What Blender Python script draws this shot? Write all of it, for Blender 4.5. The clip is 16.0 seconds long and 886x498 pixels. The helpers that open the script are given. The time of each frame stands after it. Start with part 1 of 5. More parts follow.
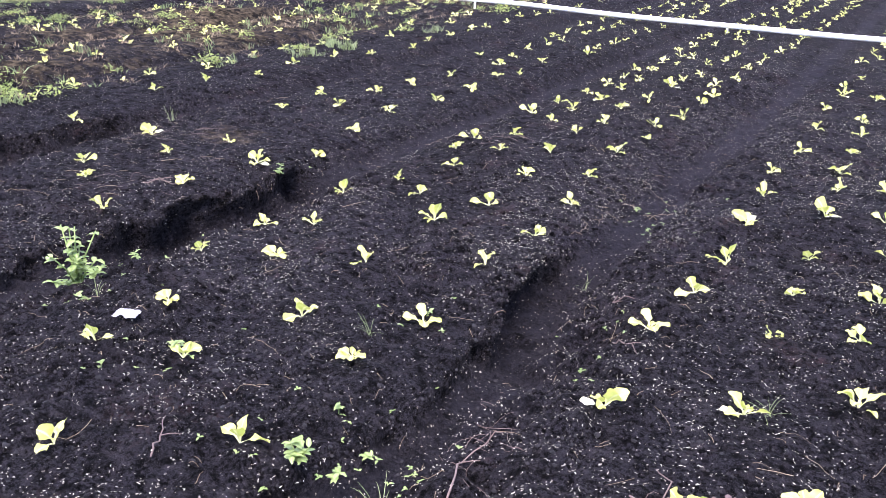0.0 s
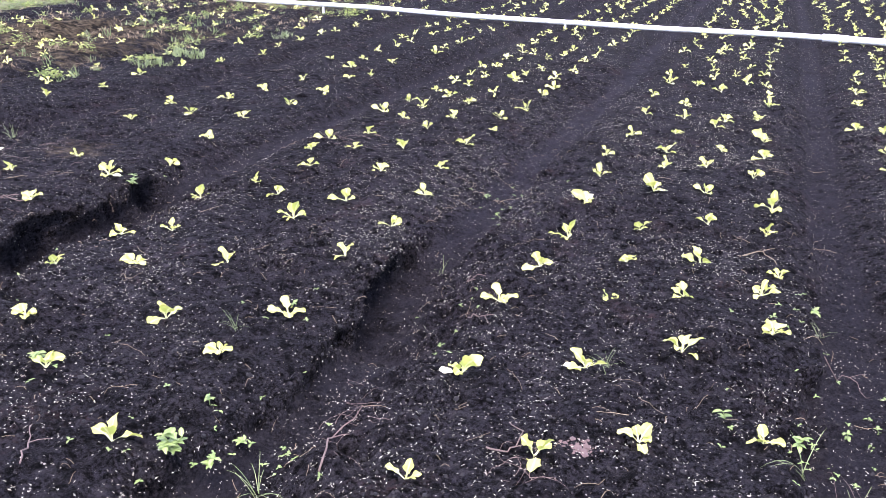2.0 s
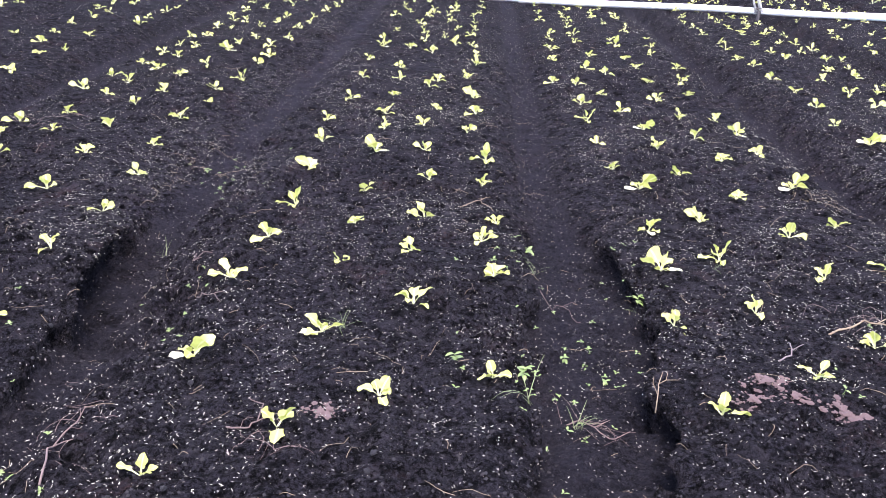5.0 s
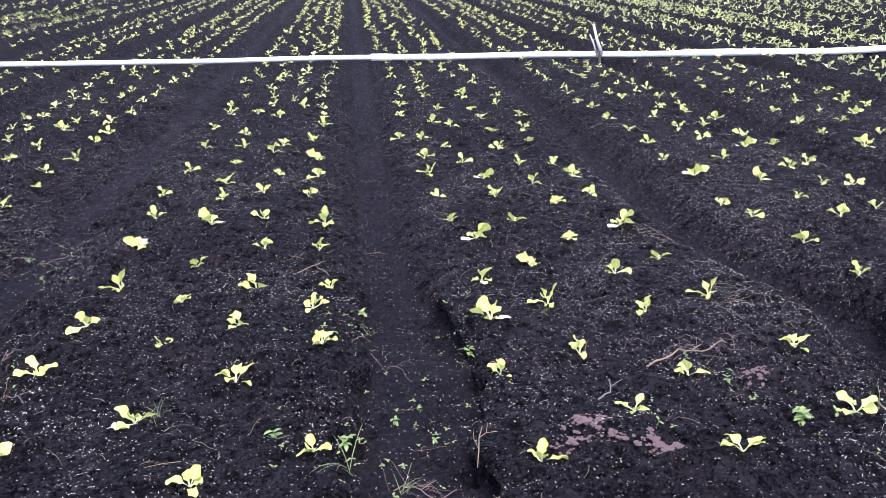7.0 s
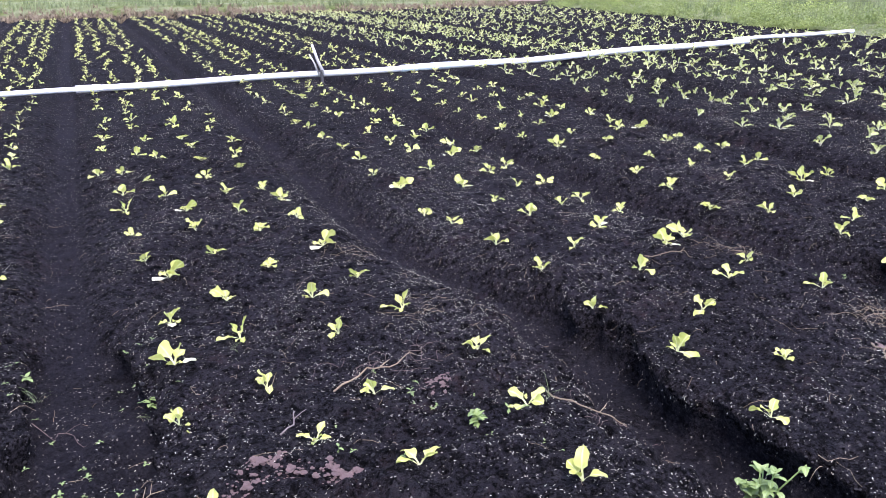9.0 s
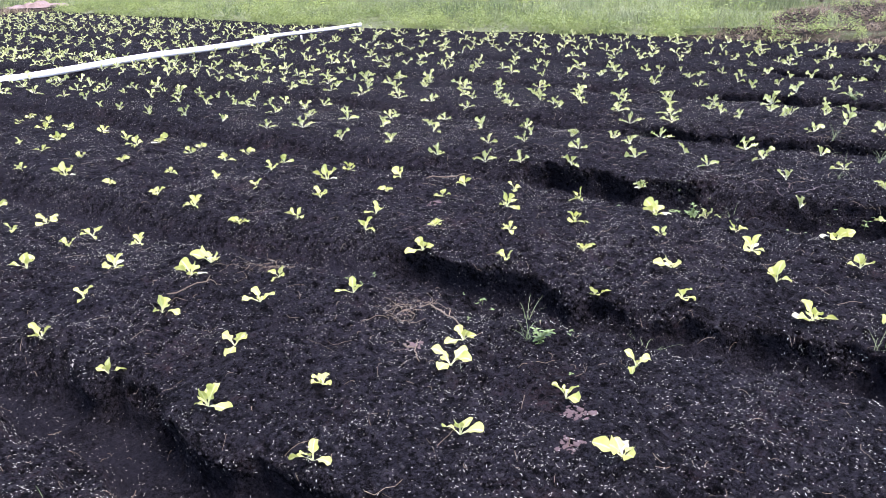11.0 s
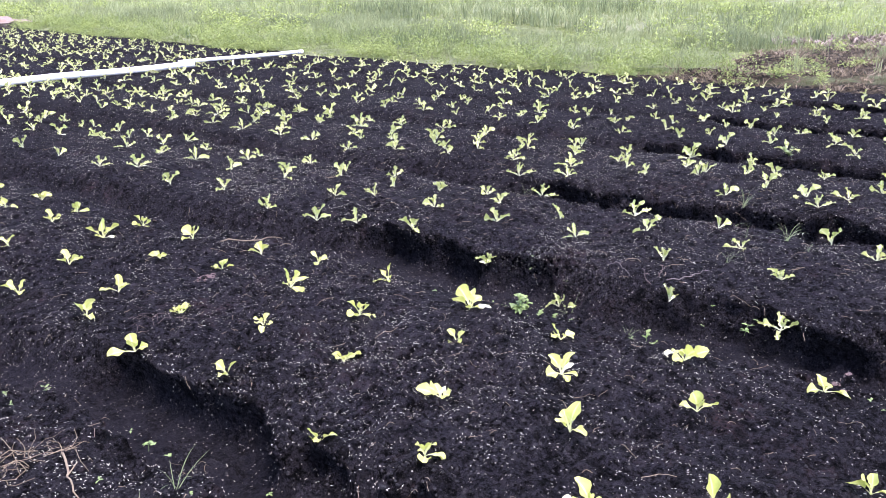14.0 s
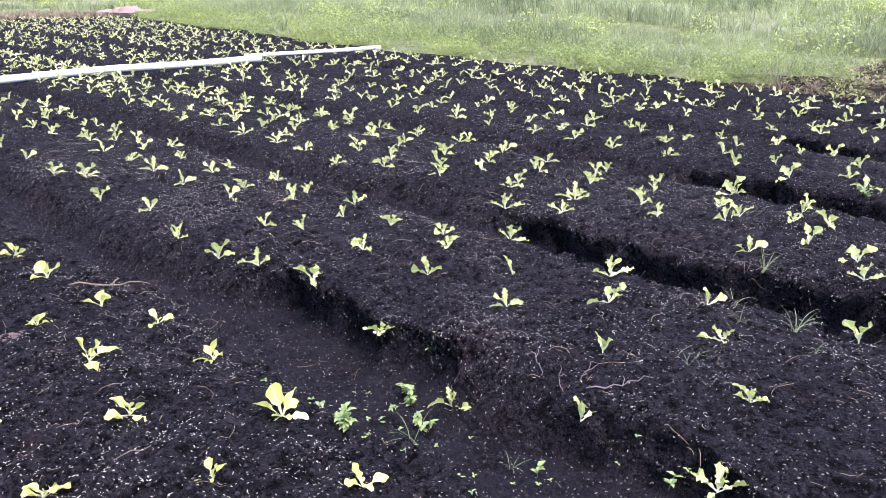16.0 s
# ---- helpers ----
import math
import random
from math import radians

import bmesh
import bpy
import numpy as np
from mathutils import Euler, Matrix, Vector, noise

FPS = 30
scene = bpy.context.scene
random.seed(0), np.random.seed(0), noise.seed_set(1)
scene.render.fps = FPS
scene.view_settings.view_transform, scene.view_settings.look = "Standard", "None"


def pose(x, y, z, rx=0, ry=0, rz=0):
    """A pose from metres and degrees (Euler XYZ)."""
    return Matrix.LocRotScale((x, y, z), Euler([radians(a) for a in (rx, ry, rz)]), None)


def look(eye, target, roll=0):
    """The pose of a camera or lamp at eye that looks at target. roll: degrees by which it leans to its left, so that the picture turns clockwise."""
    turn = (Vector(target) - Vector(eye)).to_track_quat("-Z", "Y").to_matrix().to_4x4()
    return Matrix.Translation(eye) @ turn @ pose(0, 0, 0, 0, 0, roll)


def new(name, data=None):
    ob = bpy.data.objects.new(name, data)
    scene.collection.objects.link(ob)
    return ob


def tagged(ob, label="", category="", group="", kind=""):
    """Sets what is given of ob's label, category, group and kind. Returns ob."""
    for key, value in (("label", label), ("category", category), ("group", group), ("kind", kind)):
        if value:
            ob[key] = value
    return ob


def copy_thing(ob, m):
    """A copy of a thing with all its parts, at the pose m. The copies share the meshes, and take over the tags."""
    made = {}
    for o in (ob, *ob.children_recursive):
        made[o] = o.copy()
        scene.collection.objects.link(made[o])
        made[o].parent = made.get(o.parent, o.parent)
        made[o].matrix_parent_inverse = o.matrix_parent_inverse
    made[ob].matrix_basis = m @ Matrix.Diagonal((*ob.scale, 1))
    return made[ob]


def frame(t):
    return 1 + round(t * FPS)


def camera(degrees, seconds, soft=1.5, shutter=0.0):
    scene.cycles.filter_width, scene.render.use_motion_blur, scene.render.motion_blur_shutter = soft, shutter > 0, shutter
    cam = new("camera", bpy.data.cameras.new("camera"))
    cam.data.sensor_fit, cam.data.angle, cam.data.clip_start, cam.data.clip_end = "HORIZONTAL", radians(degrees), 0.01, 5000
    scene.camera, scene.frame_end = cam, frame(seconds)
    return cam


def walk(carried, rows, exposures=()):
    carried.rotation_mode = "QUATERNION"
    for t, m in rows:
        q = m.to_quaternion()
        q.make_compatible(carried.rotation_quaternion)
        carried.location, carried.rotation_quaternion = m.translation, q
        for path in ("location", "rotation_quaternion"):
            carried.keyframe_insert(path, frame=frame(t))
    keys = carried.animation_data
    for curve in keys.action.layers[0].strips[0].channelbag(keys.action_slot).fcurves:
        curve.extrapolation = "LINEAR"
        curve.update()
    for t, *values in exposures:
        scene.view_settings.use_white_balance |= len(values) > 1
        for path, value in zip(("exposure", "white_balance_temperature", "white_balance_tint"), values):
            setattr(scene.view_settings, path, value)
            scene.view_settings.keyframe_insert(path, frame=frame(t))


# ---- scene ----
cam = camera(56.4, 16.0, soft=0.65)
METRES, EYE, TILT, LEAN, TURN = 4.886, 1.5, 0.0, 0.0, 30.7
PATH = [
    (0.0, 0.0, 0.0, 0.0, 0.63, -22.58, -1.51),
    (0.5, 0.0182, -0.027, -0.0025, -1.0, -22.91, -1.76),
    (1.0, 0.0247, -0.0416, -0.0009, -3.76, -23.06, -1.38),
    (1.5, 0.0195, -0.0444, 0.0007, -5.87, -21.31, -1.22),
    (2.0, 0.0081, -0.0399, 0.0018, -9.34, -22.09, -0.92),
    (2.5, 0.005, -0.0389, 0.0009, -13.25, -22.36, -1.52),
    (3.0, 0.0059, -0.0383, 0.0009, -16.35, -22.14, -2.32),
    (3.5, 0.0052, -0.0382, -0.0001, -19.23, -22.17, -2.5),
    (4.0, 0.006, -0.0377, -0.0012, -20.98, -22.59, -2.42),
    (4.5, 0.0137, -0.0402, -0.004, -23.65, -23.39, -2.13),
    (4.7, 0.0166, -0.0403, -0.0042, -25.5, -23.73, -2.16),
    (6.8, 0.0648, -0.061, 0.005, -36.38, -20.58, 0.19),
    (7.0, 0.0746, -0.0663, 0.0044, -36.93, -19.91, 0.4),
    (7.5, 0.0955, -0.081, 0.0049, -39.18, -18.75, 0.79),
    (8.0, 0.1113, -0.0948, 0.0045, -42.51, -18.48, 1.38),
    (8.5, 0.1246, -0.1024, 0.0041, -48.11, -18.57, 1.57),
    (9.0, 0.1427, -0.1041, 0.0031, -54.12, -18.89, 1.3),
    (9.5, 0.1729, -0.0964, 0.0032, -62.01, -19.38, 1.1),
    (10.0, 0.2008, -0.0877, 0.0038, -71.04, -17.92, 1.3),
    (10.2, 0.2114, -0.0879, -0.0002, -74.59, -18.22, 1.36),
    (12.3, 0.3426, -0.1919, -0.0005, -91.96, -18.48, 2.52),
    (12.5, 0.3646, -0.1979, -0.0016, -91.86, -16.85, 2.47),
    (12.8, 0.3941, -0.2101, -0.0055, -92.14, -16.22, 2.01),
    (13.0, 0.412, -0.2236, -0.0078, -93.09, -17.05, 2.54),
    (13.5, 0.4602, -0.2699, -0.0157, -91.5, -16.63, 3.1),
    (13.7, 0.4793, -0.2905, -0.0195, -89.08, -16.69, 1.4),
    (14.0, 0.508, -0.3192, -0.0226, -84.51, -17.72, -0.0),
    (14.2, 0.5311, -0.3387, -0.0275, -82.52, -18.55, 0.01),
    (14.5, 0.5743, -0.3644, -0.029, -82.63, -19.63, 0.03),
    (15.0, 0.6457, -0.4031, -0.0227, -82.08, -17.93, 1.86),
    (15.2, 0.6697, -0.4235, -0.0245, -81.21, -17.33, 2.15),
    (15.5, 0.6998, -0.4545, -0.023, -78.6, -17.44, 1.2),
    (15.7, 0.7229, -0.4751, -0.0195, -76.37, -17.99, 0.08),
    (16.0, 0.7624, -0.5066, -0.0238, -74.94, -18.15, -0.4),
]
walk(cam, [(t, pose(0, 0, EYE, TILT, LEAN, TURN) @ pose(METRES * x, METRES * y, METRES * z, 90 + pitch, roll, yaw)) for t, x, y, z, yaw, pitch, roll in PATH],
     exposures=[(0.0, 2.88, 7200, 32), (4.5, 2.84, 7200, 32), (7.5, 2.28, 6800, 31), (10.0, 2.36, 6800, 32), (12.5, 2.58, 6930, 34), (16.0, 2.62, 6930, 34)])

# ---- light ----
world = bpy.data.worlds.new("overcast_sky")
scene.world = world
world.use_nodes = True
wn, wl = world.node_tree.nodes, world.node_tree.links
sky = wn.new("ShaderNodeTexSky")
sky.sky_type = "NISHITA"
sky.sun_disc = False
sky.sun_elevation = radians(72)
sky.sun_rotation = radians(167)
sky.air_density, sky.dust_density, sky.ozone_density = 1.0, 1.0, 3.0
wn["Background"].inputs["Strength"].default_value = 0.13
wl.new(sky.outputs[0], wn["Background"].inputs["Color"])

sun = new("sun", bpy.data.lights.new("sun", "SUN"))
sun.data.energy, sun.data.angle, sun.data.color = 1.7, radians(40), (0.85, 0.925, 1.0)
sun.matrix_world = look((2, -9, 28), (0, 0, 0))


# ---- materials ----
def material(name):
    m = bpy.data.materials.new(name)
    m.use_nodes = True
    nt = m.node_tree
    return m, nt.nodes, nt.links, nt.nodes["Principled BSDF"]


def noise_tex(nodes, links, vec, scale, detail=4, rough=0.6):
    n = nodes.new("ShaderNodeTexNoise")
    n.inputs["Scale"].default_value = scale
    n.inputs["Detail"].default_value = detail
    n.inputs["Roughness"].default_value = rough
    if vec is not None:
        links.new(vec, n.inputs["Vector"])
    return n


def ramp(nodes, links, fac, a, b):
    r = nodes.new("ShaderNodeMapRange")
    r.inputs["From Min"].default_value, r.inputs["From Max"].default_value = a, b
    links.new(fac, r.inputs["Value"])
    return r.outputs["Result"]


def mix(nodes, links, fac, a, b):
    m = nodes.new("ShaderNodeMix")
    m.data_type = "RGBA"
    for sock, v in ((m.inputs["Factor"], fac), (m.inputs["A"], a), (m.inputs["B"], b)):
        if isinstance(v, tuple):
            sock.default_value = (*v, 1)
        elif isinstance(v, float):
            sock.default_value = v
        else:
            links.new(v, sock)
    return m.outputs["Result"]


def bump(nodes, links, bsdf, height, strength, dist):
    b = nodes.new("ShaderNodeBump")
    b.inputs["Strength"].default_value, b.inputs["Distance"].default_value = strength, dist
    links.new(height, b.inputs["Height"])
    links.new(b.outputs["Normal"], bsdf.inputs["Normal"])


def ground_material():
    m, n, l, p = material("peat_soil")
    co = n.new("ShaderNodeTexCoord").outputs["Object"]
    big = noise_tex(n, l, co, 1.1, 5, 0.6).outputs["Fac"]
    mid = noise_tex(n, l, co, 9, 5, 0.65).outputs["Fac"]
    fine = noise_tex(n, l, co, 90, 4, 0.7).outputs["Fac"]
    grit = noise_tex(n, l, co, 210, 3, 0.8).outputs["Fac"]
    soil = mix(n, l, ramp(n, l, fine, 0.38, 0.62), (0.0011, 0.0011, 0.0014), (0.0350, 0.0314, 0.0366))
    soil = mix(n, l, ramp(n, l, grit, 0.56, 0.72), soil, (0.096, 0.086, 0.094))
    soil = mix(n, l, ramp(n, l, mid, 0.5, 0.75), soil, (0.0255, 0.0227, 0.0262))
    soil = mix(n, l, ramp(n, l, big, 0.60, 0.80), soil, (0.0230, 0.0197, 0.0222))
    # crumbs of reddish peat in patches
    red = noise_tex(n, l, co, 2.3, 6, 0.75).outputs["Fac"]
    both_r = n.new("ShaderNodeMath")
    both_r.operation = "MULTIPLY"
    l.new(ramp(n, l, red, 0.55, 0.68), both_r.inputs[0])
    l.new(ramp(n, l, noise_tex(n, l, co, 48, 4, 0.7).outputs["Fac"], 0.40, 0.62), both_r.inputs[1])
    soil = mix(n, l, both_r.outputs[0], soil, (0.058, 0.034, 0.033))
    # paler dried tops of clods
    clods = noise_tex(n, l, co, 17, 4, 0.7).outputs["Fac"]
    soil = mix(n, l, ramp(n, l, clods, 0.52, 0.70), soil, (0.070, 0.062, 0.067))
    # near-black blotches that paint the shade of gaps and pits into the soil
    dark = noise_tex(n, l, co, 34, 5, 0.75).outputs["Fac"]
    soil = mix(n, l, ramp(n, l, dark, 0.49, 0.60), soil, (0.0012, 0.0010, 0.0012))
    pit_shade = noise_tex(n, l, co, 12, 6, 0.78).outputs["Fac"]
    soil = mix(n, l, ramp(n, l, pit_shade, 0.50, 0.63), soil, (0.0016, 0.0014, 0.0017))
    # smooth compacted soil where the furrows are walked
    trod = n.new("ShaderNodeAttribute")
    trod.attribute_name = "trodden"
    flatter = n.new("ShaderNodeMath")
    flatter.operation = "MULTIPLY"
    l.new(trod.outputs["Fac"], flatter.inputs[0])
    l.new(ramp(n, l, noise_tex(n, l, co, 5, 4, 0.7).outputs["Fac"], 0.30, 0.55), flatter.inputs[1])
    packed = mix(n, l, ramp(n, l, fine, 0.3, 0.7), (0.017, 0.0160, 0.0195), (0.036, 0.0335, 0.040))
    soil = mix(n, l, flatter.outputs[0], soil, packed)
    # chaff and fine fibres mixed into the top
    chaff = noise_tex(n, l, co, 130, 2, 0.5)
    chaff.inputs["Distortion"].default_value = 2.2
    patch = noise_tex(n, l, co, 3.4, 4, 0.7).outputs["Fac"]
    both_c = n.new("ShaderNodeMath")
    both_c.operation = "MULTIPLY"
    l.new(ramp(n, l, chaff.outputs["Fac"], 0.60, 0.72), both_c.inputs[0])
    l.new(ramp(n, l, patch, 0.42, 0.66), both_c.inputs[1])
    soil = mix(n, l, both_c.outputs[0], soil, (0.098, 0.089, 0.086))
    # pale husk crumbs trodden into the soil
    v = n.new("ShaderNodeTexVoronoi")
    v.inputs["Scale"].default_value = 75
    shift = n.new("ShaderNodeVectorMath")
    shift.operation = "MULTIPLY_ADD"
    l.new(noise_tex(n, l, co, 160, 2, 0.6).outputs["Color"], shift.inputs[0])
    shift.inputs[1].default_value = (0.016, 0.016, 0.016)
    l.new(co, shift.inputs[2])
    l.new(shift.outputs[0], v.inputs["Vector"])
    near = n.new("ShaderNodeMath")
    near.operation = "LESS_THAN"
    near.inputs[1].default_value = 0.22
    l.new(v.outputs["Distance"], near.inputs[0])
    sep = n.new("ShaderNodeSeparateColor")
    l.new(v.outputs["Color"], sep.inputs[0])
    few = n.new("ShaderNodeMath")
    few.operation = "GREATER_THAN"
    few.inputs[1].default_value = 0.80
    l.new(sep.outputs[0], few.inputs[0])
    both = n.new("ShaderNodeMath")
    both.operation = "MULTIPLY"
    l.new(near.outputs[0], both.inputs[0])
    l.new(few.outputs[0], both.inputs[1])
    # husks do not rest on steep faces
    flat = n.new("ShaderNodeSeparateXYZ")
    l.new(n.new("ShaderNodeNewGeometry").outputs["Normal"], flat.inputs[0])
    rest = n.new("ShaderNodeMath")
    rest.operation = "MULTIPLY"
    l.new(both.outputs[0], rest.inputs[0])
    l.new(ramp(n, l, flat.outputs[2], 0.25, 0.6), rest.inputs[1])
    soil = mix(n, l, rest.outputs[0], soil, (0.42, 0.385, 0.31))
    # turf and dry litter where the pasture starts
    at = n.new("ShaderNodeAttribute")
    at.attribute_name = "turf"
    turf = mix(n, l, ramp(n, l, mid, 0.35, 0.65), (0.09, 0.12, 0.035), (0.20, 0.24, 0.08))
    turf = mix(n, l, ramp(n, l, noise_tex(n, l, co, 0.3, 4, 0.7).outputs["Fac"], 0.42, 0.62), turf, (0.28, 0.30, 0.17))
    dry = n.new("ShaderNodeAttribute")
    dry.attribute_name = "litter"
    litter = mix(n, l, ramp(n, l, mid, 0.42, 0.68), (0.010, 0.008, 0.007), (0.15, 0.115, 0.07))
    edge = n.new("ShaderNodeMath")
    edge.operation = "MULTIPLY_ADD"
    edge.inputs[1].default_value = 0.5
    l.new(mid, edge.inputs[0])
    l.new(at.outputs["Fac"], edge.inputs[2])
    edge2 = n.new("ShaderNodeMath")
    edge2.operation = "MULTIPLY_ADD"
    edge2.inputs[1].default_value = 0.8
    l.new(mid, edge2.inputs[0])
    l.new(dry.outputs["Fac"], edge2.inputs[2])
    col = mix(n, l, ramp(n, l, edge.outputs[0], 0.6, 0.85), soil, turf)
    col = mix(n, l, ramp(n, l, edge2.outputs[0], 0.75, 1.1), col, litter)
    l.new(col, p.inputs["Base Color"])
    p.inputs["Roughness"].default_value = 0.95
    p.inputs["Specular IOR Level"].default_value = 0.04
    h = n.new("ShaderNodeMath")
    h.operation = "MULTIPLY_ADD"
    h.inputs[1].default_value = 0.5
    clod = n.new("ShaderNodeTexVoronoi")
    clod.inputs["Scale"].default_value = 42
    l.new(co, clod.inputs["Vector"])
    coarse = noise_tex(n, l, co, 26, 6, 0.8).outputs["Fac"]
    lumps = n.new("ShaderNodeMath")
    lumps.operation = "MULTIPLY_ADD"
    lumps.inputs[1].default_value = -0.45
    l.new(clod.outputs["Distance"], lumps.inputs[0])
    l.new(coarse, lumps.inputs[2])
    l.new(fine, h.inputs[0])
    l.new(lumps.outputs[0], h.inputs[2])
    bump(n, l, p, h.outputs[0], 1.0, 0.09)
    return m


def leaf_material(name, dark, light, rib, translucent=0.35, rough=0.45, seed_scale=40, spread_of=(0.2, 1.6), stalk=None):
    """Thin leaf: colour differs from plant to plant and over the blade, with a paler midrib."""
    m, n, l, p = material(name)
    co = n.new("ShaderNodeTexCoord")
    info = n.new("ShaderNodeObjectInfo")
    geo = n.new("ShaderNodeNewGeometry")
    mott = noise_tex(n, l, co.outputs["Object"], seed_scale, 3).outputs["Fac"]
    r = n.new("ShaderNodeMath")
    r.operation = "ADD"
    l.new(info.outputs["Random"], r.inputs[0])
    l.new(geo.outputs["Random Per Island"], r.inputs[1])
    r2 = n.new("ShaderNodeMath")
    r2.operation = "MULTIPLY_ADD"
    r2.inputs[1].default_value = 0.36
    l.new(r.outputs[0], r2.inputs[0])
    l.new(ramp(n, l, mott, *spread_of), r2.inputs[2])
    col = mix(n, l, r2.outputs[0], dark, light)
    sep = n.new("ShaderNodeSeparateXYZ")
    l.new(co.outputs["UV"], sep.inputs[0])
    off = n.new("ShaderNodeMath")
    off.operation = "SUBTRACT"
    off.inputs[1].default_value = 0.5
    l.new(sep.outputs[0], off.inputs[0])
    ab = n.new("ShaderNodeMath")
    ab.operation = "ABSOLUTE"
    l.new(off.outputs[0], ab.inputs[0])
    col = mix(n, l, ramp(n, l, ab.outputs[0], 0.09, 0.02), col, rib)
    if stalk:
        col = mix(n, l, ramp(n, l, sep.outputs[1], 0.5, 0.1), col, stalk)
    l.new(col, p.inputs["Base Color"])
    p.inputs["Roughness"].default_value = rough
    bump(n, l, p, mott, 0.25, 0.004)
    tr = n.new("ShaderNodeBsdfTranslucent")
    l.new(col, tr.inputs["Color"])
    sh = n.new("ShaderNodeMixShader")
    sh.inputs[0].default_value = translucent
    l.new(p.outputs[0], sh.inputs[1])
    l.new(tr.outputs[0], sh.inputs[2])
    l.new(sh.outputs[0], n["Material Output"].inputs["Surface"])
    return m


def plain_material(name, a, b, scale, rough=0.8, strength=0.4, dist=0.004):
    """Two tones mixed by noise, shifted for every loose piece."""
    m, n, l, p = material(name)
    co = n.new("ShaderNodeTexCoord").outputs["Object"]
    nz = noise_tex(n, l, co, scale, 5, 0.65).outputs["Fac"]
    geo = n.new("ShaderNodeNewGeometry")
    r = n.new("ShaderNodeMath")
    r.operation = "MULTIPLY_ADD"
    r.inputs[1].default_value = 0.5
    l.new(geo.outputs["Random Per Island"], r.inputs[0])
    l.new(ramp(n, l, nz, 0.3, 1.2), r.inputs[2])
    l.new(mix(n, l, r.outputs[0], a, b), p.inputs["Base Color"])
    p.inputs["Roughness"].default_value = rough
    bump(n, l, p, nz, strength, dist)
    return m


M_SOIL = ground_material()
M_LETTUCE = leaf_material("lettuce_leaf", (0.22, 0.28, 0.035), (0.64, 0.65, 0.19), (0.60, 0.62, 0.27), stalk=(0.66, 0.67, 0.36))
M_FRILLY = leaf_material("frilly_lettuce_leaf", (0.18, 0.25, 0.04), (0.58, 0.61, 0.22), (0.66, 0.67, 0.38), stalk=(0.72, 0.71, 0.46))
M_PALE = leaf_material("wilted_leaf", (0.48, 0.49, 0.24), (0.70, 0.70, 0.46), (0.68, 0.68, 0.46), 0.2)
M_WEED = leaf_material("weed_leaf", (0.07, 0.13, 0.03), (0.26, 0.35, 0.11), (0.27, 0.35, 0.15), 0.3)
M_BLADE = leaf_material("grass_blade", (0.07, 0.11, 0.035), (0.21, 0.26, 0.11), (0.22, 0.27, 0.12), 0.25)
M_PASTURE = leaf_material("pasture_grass", (0.055, 0.085, 0.032), (0.38, 0.42, 0.19), (0.26, 0.31, 0.13), 0.35, 0.6, 0.3, (0.36, 0.85))
M_HERB = leaf_material("meadow_herb_leaf", (0.05, 0.095, 0.025), (0.38, 0.45, 0.13), (0.30, 0.37, 0.12), 0.35, 0.6, 1.1, (0.3, 1.2))
M_TREE = leaf_material("tree_leaf", (0.014, 0.026, 0.014), (0.05, 0.075, 0.04), (0.05, 0.07, 0.035), 0.2)
M_HUSK = plain_material("rice_husk", (0.14, 0.12, 0.08), (0.93, 0.90, 0.70), 300, 0.6, 0.2, 0.001)
M_CRUMB = plain_material("soil_crumb", (0.002, 0.0017, 0.002), (0.015, 0.0125, 0.014), 120, 0.95, 0.7, 0.004)
M_CLOD = plain_material("soil_clod", (0.001, 0.0009, 0.0012), (0.0105, 0.0092, 0.0104), 150, 0.95, 0.8, 0.006)
M_PEAT = plain_material("dry_peat_lump", (0.030, 0.020, 0.019), (0.25, 0.163, 0.145), 110, 0.95, 0.9, 0.01)
M_STRAW = plain_material("dry_straw", (0.10, 0.068, 0.038), (0.36, 0.275, 0.17), 40, 0.8)
M_PALE_STRAW = plain_material("bleached_straw", (0.15, 0.11, 0.085), (0.36, 0.28, 0.21), 20, 0.8)
M_ROOT = plain_material("reddish_root", (0.06, 0.038, 0.032), (0.22, 0.155, 0.13), 50, 0.8)
M_TWIG = plain_material("grey_twig", (0.08, 0.064, 0.058), (0.23, 0.185, 0.17), 50, 0.8)
M_PIPE = plain_material("white_pvc", (0.90, 0.88, 0.80), (0.95, 0.94, 0.87), 3, 0.4, 0.1, 0.002)
M_PIPE_GREEN = plain_material("greenish_pvc_sleeve", (0.64, 0.78, 0.74), (0.78, 0.86, 0.83), 4, 0.4, 0.1, 0.002)
M_POST = plain_material("weathered_post", (0.05, 0.045, 0.04), (0.16, 0.14, 0.13), 30, 0.9)
M_BARK = plain_material("tree_bark", (0.05, 0.04, 0.03), (0.14, 0.11, 0.09), 12, 0.9)
M_EARTH = plain_material("red_earth", (0.12, 0.082, 0.062), (0.25, 0.18, 0.145), 9, 0.95, 0.8, 0.05)
M_PLASTIC = plain_material("pale_plastic_scrap", (0.20, 0.20, 0.22), (0.50, 0.50, 0.53), 45, 0.45)


# ---- ground ----
def lattice(ix, iy, seed):
    h = (ix.astype(np.int64) * 374761393 + iy.astype(np.int64) * 668265263 + seed * 974634777) & 0xFFFFFFFF
    h = ((h ^ (h >> 13)) * 1274126177) & 0xFFFFFFFF
    return ((h ^ (h >> 16)) & 0xFFFF) / 32767.5 - 1.0


